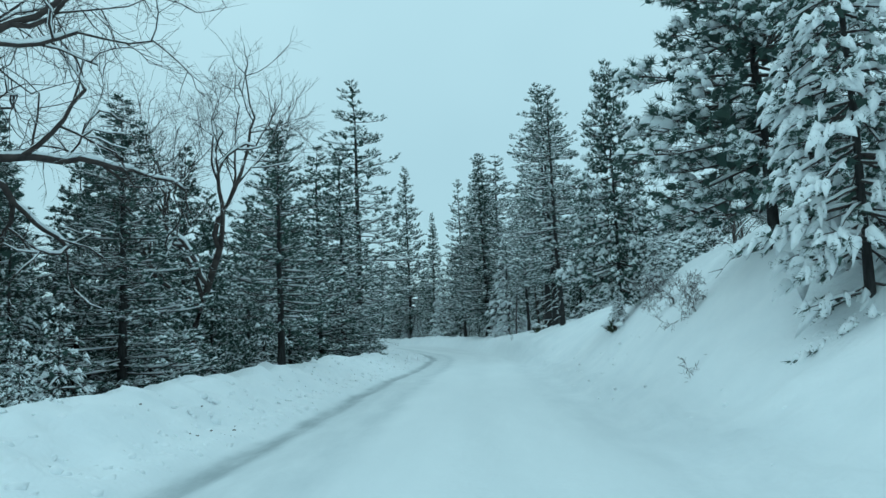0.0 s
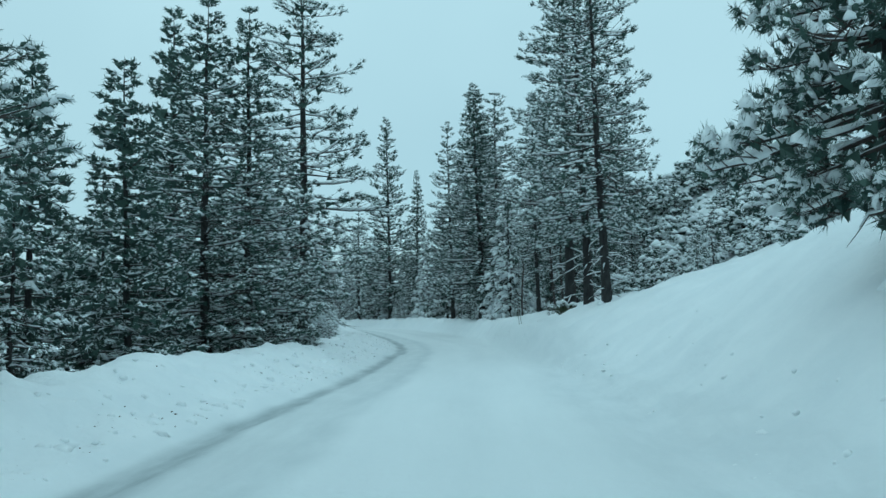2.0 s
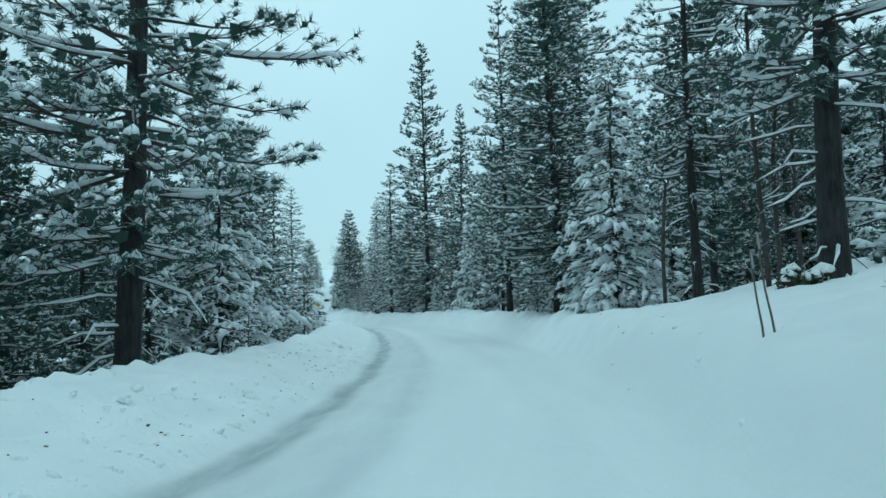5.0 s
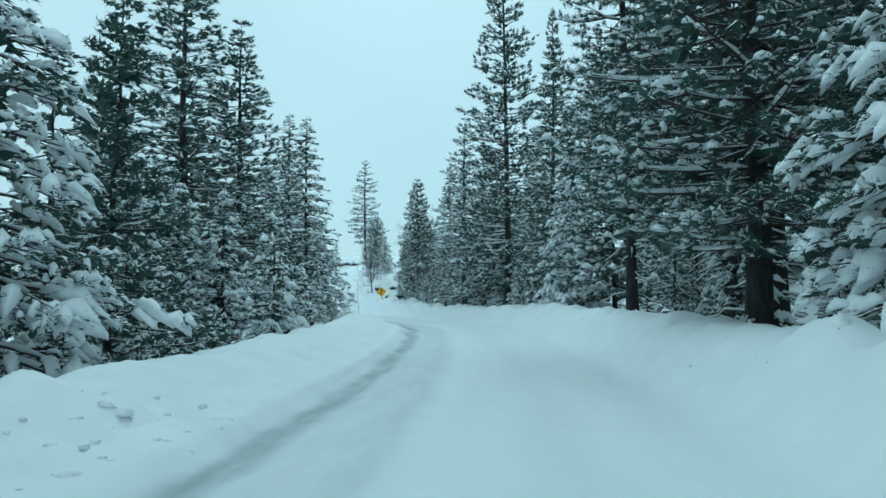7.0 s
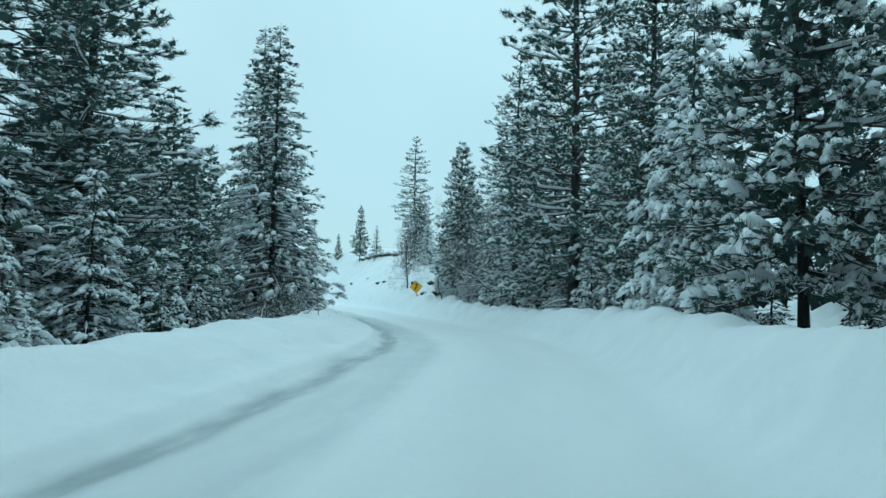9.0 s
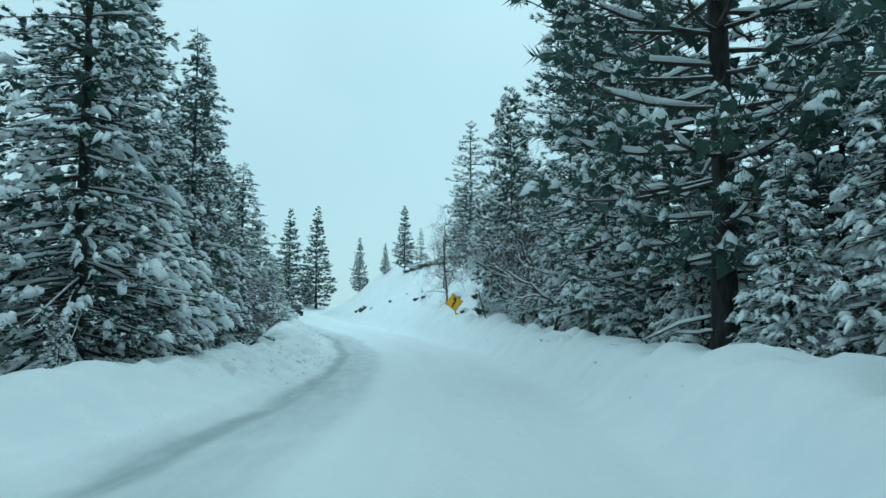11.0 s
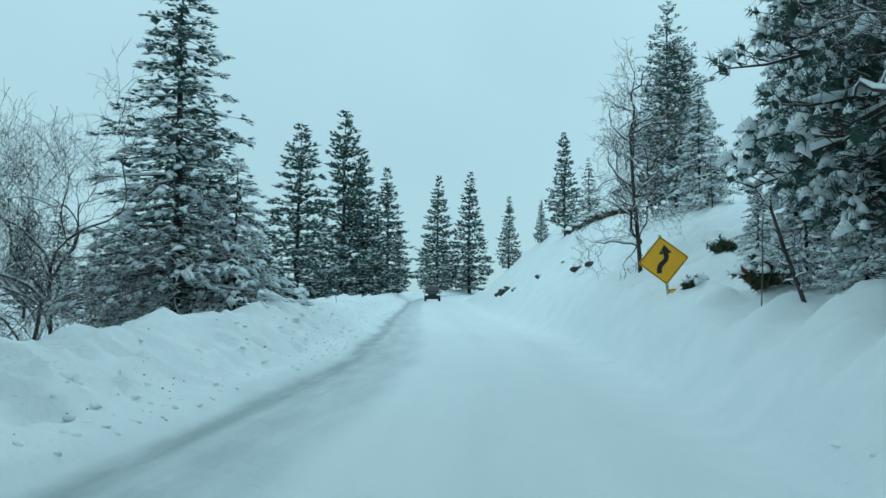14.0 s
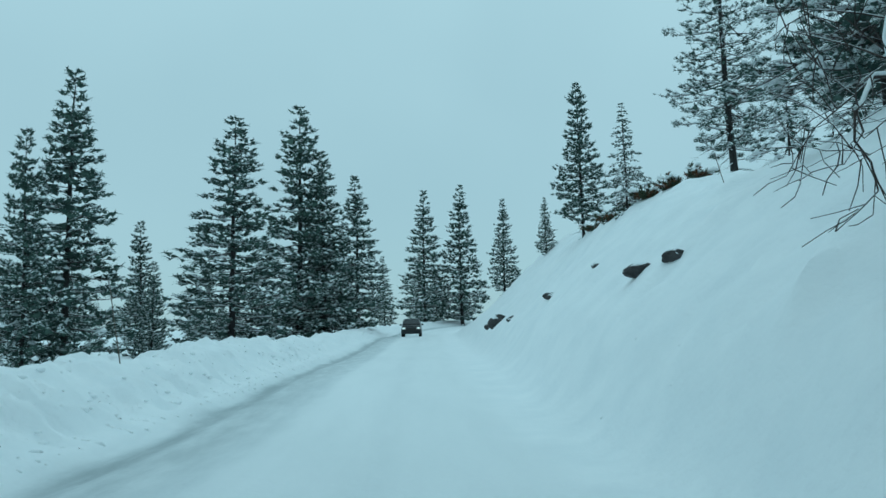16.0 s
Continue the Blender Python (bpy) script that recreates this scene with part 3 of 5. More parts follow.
            # a line of snow lying along the limb
            if ln > 0.6 and rng.random() < wet * 1.3:
                lo, hi = rng.uniform(0.05, 0.3), rng.uniform(0.55, 0.95)
                gg = np.linspace(lo, hi, 5 if fine else 3)
                pp = np.stack([np.interp(gg, g, pts[:, q]) for q in range(3)], -1) + up * (lr * 0.8 + 0.015)
                rr = (0.022 + 0.012 * ln) * rng.uniform(0.6, 1.35, len(gg))
                rr[0] = rr[-1] = 0.008
                snow.tube(pp, rr, 4)
    # snow drifted and plastered against the foot of the trunk
    foot = rng.uniform(0, 6.28, 7)
    side = np.c_[np.cos(foot), np.sin(foot), foot * 0]
    sat.append(side * tr * 1.25 + np.c_[foot * 0, foot * 0, rng.uniform(0.05, 0.22, 7)])
    sway_.append(side)
    ssize.append(rng.uniform(0.8, 1.3, 7) * min(max(tr, 0.08), 0.15))
    # dead stubs below the crown
    for z in rng.uniform(0.25 * bare, bare * 1.1, int(dead * 16 * bare * height / 6) + 1):
        az = rng.uniform(0, 6.28)
        root = np.array([np.interp(z, h, axis[:, q]) for q in range(3)])
        out = np.array([math.cos(az), math.sin(az), rng.uniform(-0.3, 0.15)])
        ln = rng.uniform(0.25, 1.0) * radius * 0.75
        q = np.linspace(0, 1, 5)[:, None]
        pts = root + out * ln * q + up * (-0.22 * ln) * q ** 2 + np.r_[[[0, 0, 0]], rng.normal(size=(4, 3)) * 0.03 * ln]
        limb.tube(pts, np.array([0.024, 0.02, 0.015, 0.01, 0.004]), 4 if fine else 3)
        for tw in rng.uniform(0.35, 0.95, 3):
            b = np.array([np.interp(tw, q[:, 0], pts[:, i]) for i in range(3)])
            s2 = unit(rng.normal(size=3) * [1, 1, 0.4] + out)
            limb.add(np.array([b + up * 0.008, b - up * 0.008, b + s2 * ln * 0.3]), [(0, 1, 2)])
        if rng.random() < 0.35 + load:
            pp = pts[:4] + up * 0.028
            snow.tube(pp, np.array([0.01, 0.03, 0.03, 0.008]) * rng.uniform(0.7, 1.3), 4)
    add_tufts(green, rng, np.concatenate(tat), np.concatenate(tway), np.concatenate(tsize), blades, width, 0.8 if fir else 0.5, 0.35 if fir else 0.1, core)
    if dat:
        add_tufts(green, rng, np.concatenate(dat), np.concatenate(dway), np.concatenate(dsize), 9, 0.11, 0.6, 0.3, 0.45)
    add_pads(snow, rng, np.concatenate(sat), np.concatenate(sway_), np.concatenate(ssize), 7 if fine else 5, full=fine, droop=0.6 if fir else 0.36)
    return trunk, limb, green, snow


def tree_thing(name, geos, mats, label, category, m):
    root = new(name)
    for part_name, geo, mat in zip(("trunk", "branchwork", "crown", "snow_load"), geos, mats):
        if geo.n:
            v, f = geo.out()
            ob = mesh_object(part_name, v, f, mat, root, part_name != "crown", {"snow_load": "clumps of fresh white snow"}.get(part_name, ""))
            if part_name != "trunk":
                tagged(ob, kind="stuff")
    root.matrix_basis = m
    return tagged(root, label, category)


TREE_MATS = (M_BARK, M_TWIG, M_NEEDLE, M_PAD)
# kind: (height it is drawn at, arguments, label)
KINDS = {
    "tall_a": (20.0, dict(seed=11, height=20, radius=3.3, bare=0.10, shape=0.78, levels=44, per=5.4, tips=14, tuft=0.275, blades=20, width=0.058, load=0.58, rise=0.18, hang=0.08, upturn=0.22, top_load=0.42, core=0.36, fill=1), "tall dark green pine with snow on its tufted limbs"),
    "tall_b": (20.0, dict(seed=12, height=20, radius=3.7, bare=0.06, shape=0.84, levels=46, per=5.4, tips=15, tuft=0.275, blades=20, width=0.058, load=0.58, rise=0.12, hang=0.12, upturn=0.20, top_load=0.32, core=0.36, fill=1), "tall narrow pine with snow-flecked crown"),
    "bole": (20.0, dict(seed=22, height=20, radius=3.4, bare=0.20, shape=0.64, levels=34, per=5.0, tips=17, tuft=0.25, blades=26, width=0.046, load=0.84, rise=0.10, hang=0.20, upturn=0.24, top_load=0.4, trunk_r=0.26, inner=0.34, ragged=0.3, dead=1.8, core=0.28, fill=1), "big pine with a bare lower trunk and snowy dead limbs"),
    "spire": (18.0, dict(seed=13, height=18, radius=3.0, bare=0.10, shape=0.92, levels=48, per=6.0, tips=13, tuft=0.24, blades=22, width=0.055, load=0.56, rise=0.0, hang=0.06, upturn=0.14, top_load=0.4, inner=0.2, ragged=0.13, core=0.33, fill=2), "dense spire-shaped fir dusted with snow"),
    "fir": (16.0, dict(seed=23, height=16, radius=2.9, bare=0.10, shape=0.80, levels=42, per=5.6, tips=15, tuft=0.21, blades=22, width=0.058, load=0.56, rise=0.0, hang=0.22, upturn=0.06, top_load=0.45, fir=True, clump=0.8, inner=0.2, ragged=0.24, core=0.36, fill=2, dead=2.0), "tall dense fir hung with mittens of snow"),
    "open": (12.0, dict(seed=14, height=12, radius=2.7, bare=0.18, shape=0.6, levels=26, per=5.0, tips=16, tuft=0.23, blades=26, width=0.047, load=0.48, rise=0.16, hang=0.16, upturn=0.24, trunk_r=0.19, top_load=0.3, ragged=0.3, inner=0.34, core=0.3, fill=1), "open-crowned pine with snow-weighed limbs"),
    "laden": (9.0, dict(seed=15, height=9, radius=2.1, bare=0.04, shape=0.76, levels=29, per=5.4, tips=14, tuft=0.19, blades=22, width=0.058, load=0.9, rise=-0.02, hang=0.26, upturn=0.04, top_load=0.5, fir=True, clump=0.88, inner=0.2, core=0.36, fill=1), "young conifer weighed down by heavy snow"),
    "laden_b": (9.0, dict(seed=16, height=9, radius=2.3, bare=0.12, shape=0.60, levels=31, per=5.6, tips=18, tuft=0.20, blades=26, width=0.048, load=0.58, rise=0.14, hang=0.26, upturn=0.16, top_load=0.5, clump=0.70, ragged=0.24, inner=0.26, core=0.3, fill=3), "snow-laden young pine with drooping limbs"),
    "sapling": (3.0, dict(seed=17, height=3, radius=0.95, bare=0.04, shape=0.7, levels=12, per=4.6, tips=7, tuft=0.14, blades=15, width=0.075, load=0.7, rise=0.05, hang=0.28, upturn=0.05, top_load=0.8, clump=0.95, fine=False, fir=True, fill=1), "small pine sapling almost buried in snow clumps"),
    "far_a": (16.0, dict(seed=18, height=16, radius=2.9, bare=0.06, shape=0.84, levels=36, per=5.0, tips=10, tuft=0.32, blades=10, width=0.10, load=0.40, rise=0.08, hang=0.10, upturn=0.18, fine=False, top_load=0.35, inner=0.25, fill=2), "snow-dusted pine in the woods beyond the road"),
    "far_b": (16.0, dict(seed=19, height=16, radius=2.6, bare=0.14, shape=0.72, levels=33, per=5.0, tips=10, tuft=0.32, blades=10, width=0.10, load=0.40, rise=0.14, hang=0.08, upturn=0.2, fine=False, top_load=0.3, ragged=0.28, fill=2), "slender snow-dusted pine in the woods beyond the road"),
    "far_d": (16.0, dict(seed=27, height=16, radius=2.7, bare=0.08, shape=0.95, levels=35, per=5.0, tips=10, tuft=0.32, blades=10, width=0.10, load=0.46, rise=0.04, hang=0.12, upturn=0.14, fine=False, top_load=0.45, ragged=0.15, fill=2), "pointed snow-dusted fir in the woods beyond the road"),
    "far_c": (10.0, dict(seed=20, height=10, radius=2.2, bare=0.04, shape=0.82, levels=27, per=5.0, tips=10, tuft=0.21, blades=10, width=0.10, load=0.62, rise=-0.02, hang=0.20, upturn=0.06, fine=False, top_load=0.5, clump=0.72, fir=True, inner=0.2, fill=1), "snow-covered young fir in the woods beyond the road"),
}
PROTO = {}


def plant(kind, x, y, height, turn=None, wide=1.0, lean=(0, 0), base=None, group="roadside trees"):
    h0, args, label = KINDS[kind]
    z = (ground_z(x, y) if base is None else base) - 0.12
    if base is None:
        height += max(0.0, -0.6 - z) if along(x, y)[1] < 0 else max(0.0, 0.7 - z)
    k = height / h0
    rot = random.uniform(0, 360) if turn is None else turn
    m = pose(x, y, z, lean[0], lean[1], 0) @ pose(0, 0, 0, 0, 0, rot) @ Matrix.Diagonal((k * wide, k * wide, k, 1))
    if kind in PROTO:
        ob = copy_thing(PROTO[kind], m @ Matrix.Diagonal((*(1 / c for c in PROTO[kind].scale), 1)))
    else:
        ob = tree_thing("sapling" if kind == "sapling" else "conifer", conifer(**args), TREE_MATS, label, "sapling" if kind == "sapling" else "conifer", m)
        PROTO[kind] = ob
    return tagged(ob, group=group)


# kind, x, y, height, width factor
TREES = [
    # along the left bank, first stretch
    ("tall_b", -7.8, 17.9, 8.6, 1.5), ("open", -5.1, 23.6, 8.2, 1.0), ("tall_b", -6.5, 40.3, 13.0, 1.35), ("far_a", -10.6, 48.6, 16.5, 1.0),
    ("tall_b", -5.4, 41.4, 13.2, 1.2), ("bole", -6.15, 55.4, 22.3, 1.02), ("laden", -8.6, 67.0, 10.0, 1.1), ("sapling", -8.1, 77.7, 4.4, 1.0),
    # right bank and slope, first stretch
    ("laden_b", 6.0, 12.9, 9.5, 1.0), ("laden", 5.4, 9.2, 7.5, 0.8), ("laden_b", 5.9, 23.9, 8.8, 0.70), ("laden", 6.5, 21.8, 1.9, 1.2), ("laden", 5.5, 22.6, 1.3, 1.2), ("bole", 6.8, 41.1, 14.0, 0.9), ("bole", 7.1, 45.6, 15.5, 1.0),
    ("bole", 7.85, 53.0, 18.5, 1.0), ("laden", 6.2, 66.0, 9.6, 1.05), ("bole", 7.1, 58.8, 13.5, 0.75), ("far_b", 8.2, 61.5, 12.0, 0.9),
    ("tall_a", -4.3, 106.0, 25.4, 0.9), ("laden_b", -2.0, 108.2, 9.0, 1.0), ("laden", -1.0, 104.6, 7.0, 1.0), ("spire", -0.7, 97.7, 17.0, 0.85),
    # the bend
    ("bole", 2.6, 78.9, 17.5, 0.74), ("bole", 5.0, 77.2, 20.0, 1.1), ("bole", 6.6, 78.2, 20.0, 1.1), ("spire", 4.6, 71.2, 18.4, 1.2), ("laden_b", 2.35, 88.6, 11.5, 0.9), ("laden", -3.2, 103.4, 3.4, 1.2), ("laden", -1.9, 103.0, 4.6, 1.1), ("laden", -4.9, 108.4, 4.0, 1.1), ("laden", -0.6, 99.8, 3.4, 1.2), ("laden", -6.4, 112.6, 3.2, 1.2), ("laden", -17.2, 128.4, 2.4, 1.3), ("laden", -16.1, 126.8, 2.2, 1.3), ("laden", -15.2, 125.8, 2.8, 1.3), ("laden", -14.0, 123.6, 3.0, 1.2), ("laden", -18.4, 130.2, 1.6, 1.3), ("laden", 0.5, 94.0, 9.0, 1.0),
    ("tall_b", -15.5, 89.5, 16.0, 1.25), ("tall_b", -17.6, 87.6, 19.0, 1.5), ("laden", -14.2, 82.3, 6.6, 1.15), ("sapling", -9.3, 80.0, 2.6, 1.3), ("sapling", -8.0, 80.4, 1.7, 1.4), ("laden", -12.2, 86.4, 4.6, 1.2), ("laden", -13.0, 83.4, 6.4, 1.1), ("laden_b", -13.6, 79.6, 7.0, 1.1),
    ("laden_b", -18.9, 95.0, 8.0, 1.0), ("laden", -14.6, 86.2, 5.4, 1.3), ("laden", -16.4, 93.0, 6.0, 1.3), ("far_a", -20.5, 93.5, 14.0, 1.3), ("laden", -12.6, 77.0, 5.8, 1.2), ("far_a", -19.6, 84.4, 13.5, 1.1), ("far_c", -16.9, 80.4, 8.5, 1.2),
    # dark thicket on the left at the start
    ("laden_b", -8.2, 12.6, 3.8, 1.2), ("far_a", -9.6, 19.4, 7.6, 1.1), ("far_c", -8.2, 20.8, 6.0, 1.1), ("far_a", -10.4, 24.5, 8.2, 1.1), ("far_a", -8.4, 27.0, 8.0, 1.0), ("far_c", -7.2, 30.2, 5.6, 1.1), ("far_a", -8.8, 33.6, 9.0, 1.1), ("far_a", -7.4, 36.0, 9.5, 1.2), ("far_a", -11.6, 16.8, 8.4, 1.1), ("far_c", -9.0, 15.4, 5.4, 1.1), ("far_a", -13.2, 21.5, 9.0, 1.1), ("far_a", -12.4, 14.6, 9.5, 1.1), ("far_a", -10.7, 12.6, 7.5, 1.1), ("far_d", -11.4, 18.6, 8.6, 1.2), ("far_a", -14.8, 24.2, 10.6, 1.2), ("far_d", -12.2, 26.4, 10.2, 1.2), ("far_c", -9.9, 16.8, 5.6, 1.3), ("far_a", -15.8, 20.2, 10.8, 1.2), ("far_d", -10.2, 29.6, 10.4, 1.2), ("far_c", -11.8, 22.6, 6.8, 1.3), ("far_a", -17.4, 27.0, 11.8, 1.2),
    ("bole", -8.9, 115.8, 16.0, 0.9), ("fir", -11.6, 123.6, 13.5, 0.9), ("laden_b", -15.6, 126.8, 12.0, 0.7), ("fir", -9.6, 120.0, 13.0, 1.0), ("laden_b", -6.0, 111.5, 11.0, 0.95),
    # second stretch, left
    ("fir", -17.3, 102.6, 14.5, 1.1), ("fir", -19.6, 105.0, 15.5, 1.0), ("fir", -21.9, 110.7, 12.5, 1.05), ("fir", -21.0, 107.2, 13.5, 0.95), ("spire", -26.2, 115.9, 13.6, 1.0), ("far_a", -24.3, 112.6, 11.5, 1.3), ("far_a", -30.5, 116.0, 12.0, 1.3), ("fir", -32.6, 126.5, 11.6, 1.45), ("laden", -31.3, 127.4, 4.8, 1.3), ("laden", -33.8, 125.6, 4.2, 1.2), ("fir", -33.9, 127.3, 8.6, 1.3), ("laden", -32.0, 125.2, 2.6, 1.4),
    ("far_d", -63.7, 147.9, 17.7, 1.25), ("far_a", -63.4, 145.7, 13.9, 0.9), ("far_a", -72.7, 165.0, 19.8, 1.5), ("far_a", -77.8, 176.4, 24.3, 1.3), ("far_a", -75.7, 177.6, 19.3, 1.3),
    ("far_d", -77.4, 183.9, 16.8, 1.3), ("far_a", -81.6, 162.4, 11.8, 1.1), ("far_d", -92.9, 213.7, 21.1, 1.2), ("far_d", -88.7, 217.4, 21.3, 1.25),
    # second stretch, hill on the right
    ("bole", -33.7, 166.2, 16.2, 1.0), ("laden_b", -24.6, 142.6, 6.8, 1.1), ("far_b", -38.5, 159.2, 7.3, 1.0), ("far_c", -34.1, 154.1, 4.1, 1.0), ("far_a", -54.7, 177.3, 7.5, 1.0), ("far_a", -47.6, 171.6, 4.0, 1.0),
    ("laden", -18.3, 132.9, 6.6, 0.75), ("laden_b", -17.2, 134.2, 8.0, 0.95), ("laden_b", -16.0, 132.4, 7.0, 1.0), ("laden", -23.0, 140.6, 4.6, 1.05),
]
for kind, x, y, height, wide in TREES:
    plant(kind, x, y, height, None, wide)

# woods behind the named trees
rng = np.random.default_rng(77)
TAKEN = [(t[1], t[2]) for t in TREES]


def woods(count, s_range, d_range, kinds, heights, gap, group="woods"):
    done = tries = 0
    while done < count and tries < count * 40:
        tries += 1
        s, d = rng.uniform(*s_range), rng.uniform(*d_range)
        i = int(np.argmin(np.abs(ROAD_S - s)))
        x, y = ROAD[i] + NOR[i] * d
        if abs(along(x, y)[1]) < min(abs(d_range[0]), abs(d_range[1])) - 0.5:
            continue
        if min((x - a) ** 2 + (y - b) ** 2 for a, b in TAKEN) < gap * gap:
            continue
        TAKEN.append((x, y))
        plant(kinds[rng.integers(len(kinds))], x, y, rng.uniform(*heights), None, rng.uniform(0.85, 1.15), group=group)
        done += 1


woods(9, (6, 62), (-17, -8.8), ("far_a", "far_b", "far_c"), (6, 11), 2.3)
woods(8, (10, 120), (-32, -16), ("far_a", "far_b", "far_a"), (9, 14.5), 3.4)
woods(13, (62, 122), (-17, -9.2), ("far_a", "far_c", "far_c"), (6, 11.5), 2.4)
woods(18, (4, 120), (-9.8, -6.6), ("sapling",), (1.0, 2.6), 1.3)
woods(13, (60, 124), (9.5, 18), ("far_a", "far_c", "far_b"), (7, 13), 2.5)
woods(9, (67, 106), (5.2, 9.0), ("sapling",), (1.2, 2.8), 1.2)
woods(9, (80, 124), (6.0, 9.5), ("far_c",), (2.6, 6.0), 1.7)
woods(6, (66, 104), (16, 24), ("far_c", "far_d"), (3.0, 5.0), 3.0)
woods(12, (34, 60), (9.5, 21), ("far_c",), (1.4, 2.8), 1.6, "bushy hillside trees")
woods(9, (62, 104), (18, 40), ("far_c", "far_d"), (2.4, 4.4), 2.6, "bushy hillside trees")
woods(9, (160, 230), (-60, -13), ("far_a", "far_b", "far_c"), (6, 13), 3.5)
woods(15, (176, 262), (-42, -8), ("far_c", "far_a"), (5, 9), 3.0)
woods(7, (215, 300), (-40, 30), ("far_a", "far_b"), (9, 17), 3.5)
woods(3, (148, 162), (16, 26), ("far_a", "far_c", "far_b"), (4, 8), 3.2)


# ---- bare trees and shrubs ----
def bare_tree(seed, height, spread, lean=(0.0, 0.0), depth=5, forks=3, r0=0.14, snow_share=0.5, up=0.25, low=0.25, stem=0.38, reach=1.0, limbs=2, wander=0.10, thin=0.62):
    """Leafless tree: a crooked stem that forks again and again, with snow along the upper sides of its limbs."""
    rng = np.random.default_rng(seed)
    trunk, limb, snow = Geo(), Geo(), Geo()

    def grow(base, d, ln, r, level, geo):
        n = 6 if level < 3 else 4 if level < depth - 1 else 3
        pts = [base]
        for _ in range(n - 1):
            d = unit(d + rng.normal(size=3) * (0.27 if level else wander) + np.array([0, 0, up * 0.22 if level else 0.0]))
            pts.append(pts[-1] + d * ln / (n - 1))
        pts = np.array(pts)
        geo.tube(pts, r * np.linspace(1, 0.62, n), 7 if level == 0 else 4 if level < 3 else 3)
        if level and r > 0.013 and rng.random() < snow_share:
            if abs(unit(pts[-1] - pts[0])[2]) < 0.85:
                k = min(r * 0.8 + 0.006, 0.07)
                snow.tube(pts + [0, 0, r * 0.55 + k * 0.45], k * np.r_[0.5, rng.uniform(0.7, 1.2, n - 2), 0.5], 5 if r > 0.04 else 4)
        if level >= depth:
            return
        for i in range(forks + (level == 0) * limbs + (level > 1 and rng.random() < 0.4)):
            t = rng.uniform(low if level == 0 else 0.35, 1.0) if i else 1.0
            b = np.array([np.interp(t * (n - 1), np.arange(n), pts[:, c]) for c in range(3)])
            side = unit(np.cross(d, rng.normal(size=3)))
            nd = unit(d * (0.75 if i == 0 else 0.5) + side * spread * rng.uniform(0.5, 1.15))
            grow(b, nd, ln * rng.uniform(0.58, 0.82) * (reach if level == 0 else 1.0), max(r * ((thin if level == 0 else 0.54) if i else 0.64) * rng.uniform(0.8, 1.0), 0.0045), level + 1, limb)

    grow(np.array([0, 0, -0.3]), unit(np.array([lean[0], lean[1], 1.0])), height * stem, r0, 0, trunk)
    return trunk, limb, Geo(), snow


def bare(name, seed, x, y, height, spread, label, category, drop=0.15, base=None, **more):
    z = (ground_z(x, y) if base is None else base) - drop
    return tree_thing(name, bare_tree(seed, height, spread, **more), (M_TWIG, M_TWIG, M_NEEDLE, M_PAD), label, category, pose(x, y, z))


bare("oak", 3, -8.3, 23.0, 12.2, 0.62, "leafless leaning oak with dark crooked limbs", "bare tree", lean=(0.16, 0.0), depth=6, r0=0.15, snow_share=0.3, low=0.6, up=0.30, stem=0.60, reach=0.44, limbs=2)
bare("oak", 25, -9.8, 11.8, 11.4, 0.78, "large leafless oak spreading over the bank", "bare tree", lean=(0.20, 0.06), depth=6, r0=0.22, snow_share=0.25, low=0.8, up=0.12, limbs=3, stem=0.68, reach=0.52)
bare("oak", 8, -22.85, 135.0, 6.2, 0.95, "leafless tree with snow-lined twigs behind the warning sign", "bare tree", depth=5, forks=3, r0=0.066, snow_share=0.6, low=0.06, up=0.12, stem=0.74, reach=0.33, limbs=18, wander=0.02, thin=0.5)
bare("oak", 9, -15.0, 128.8, 9.0, 0.6, "tall leafless oak among snowy pines", "bare tree", depth=6, r0=0.10, snow_share=0.6, low=0.7, up=0.5, stem=0.5, reach=0.7)
bare("oak", 10, -13.5, 124.7, 7.6, 0.8, "large leafless oak bowed with snow", "bare tree", depth=6, forks=3, r0=0.12, snow_share=0.85, lean=(0.0, 0.0), low=0.45, up=0.40, stem=0.48, reach=0.60, limbs=3, thin=0.66)
bare("snag", 65, -16.6, 125.9, 1.9, 0.9, "thin dead stem leaning out of the snow bank", "bare tree", depth=3, r0=0.035, snow_share=0.5, lean=(-0.22, 0.1), low=0.3, stem=1.0, reach=0.16, limbs=8, wander=0.04, thin=0.4)
bare("oak", 21, -11.4, 119.4, 7.0, 0.8, "low leafless oak bowed with snow", "bare tree", depth=6, r0=0.11, snow_share=0.85, low=0.5, up=0.35)
bare("shrub", 11, -12.6, 94.0, 3.8, 0.6, "thin leafless roadside saplings with reddish twigs", "shrub", depth=5, r0=0.04, snow_share=0.3, low=0.1)
bare("shrub", 12, -13.6, 96.0, 3.2, 0.7, "leafless brush at the edge of the woods", "shrub", depth=5, r0=0.035, snow_share=0.4, low=0.1)
bare("shrub", 13, 3.9, 11.6, 1.0, 0.9, "low leafless shrub poking from the snow bank", "shrub", depth=4, r0=0.016, snow_share=0.6, low=0.05)
bare("shrub", 16, 5.5, 17.2, 1.7, 1.0, "dark leafless brush drooping over the slope", "shrub", depth=5, r0=0.025, snow_share=0.6, low=0.05)
bare("shrub", 17, 8.4, 20.6, 3.4, 0.8, "tall tangled leafless brush under snow", "shrub", depth=5, r0=0.05, snow_share=0.6, low=0.05)
bare("shrub", 26, -32.8, 123.8, 10.5, 0.7, "grey leafless brush on the far side of the bank", "shrub", depth=6, r0=0.07, snow_share=0.5, low=0.1, limbs=4, reach=0.8)
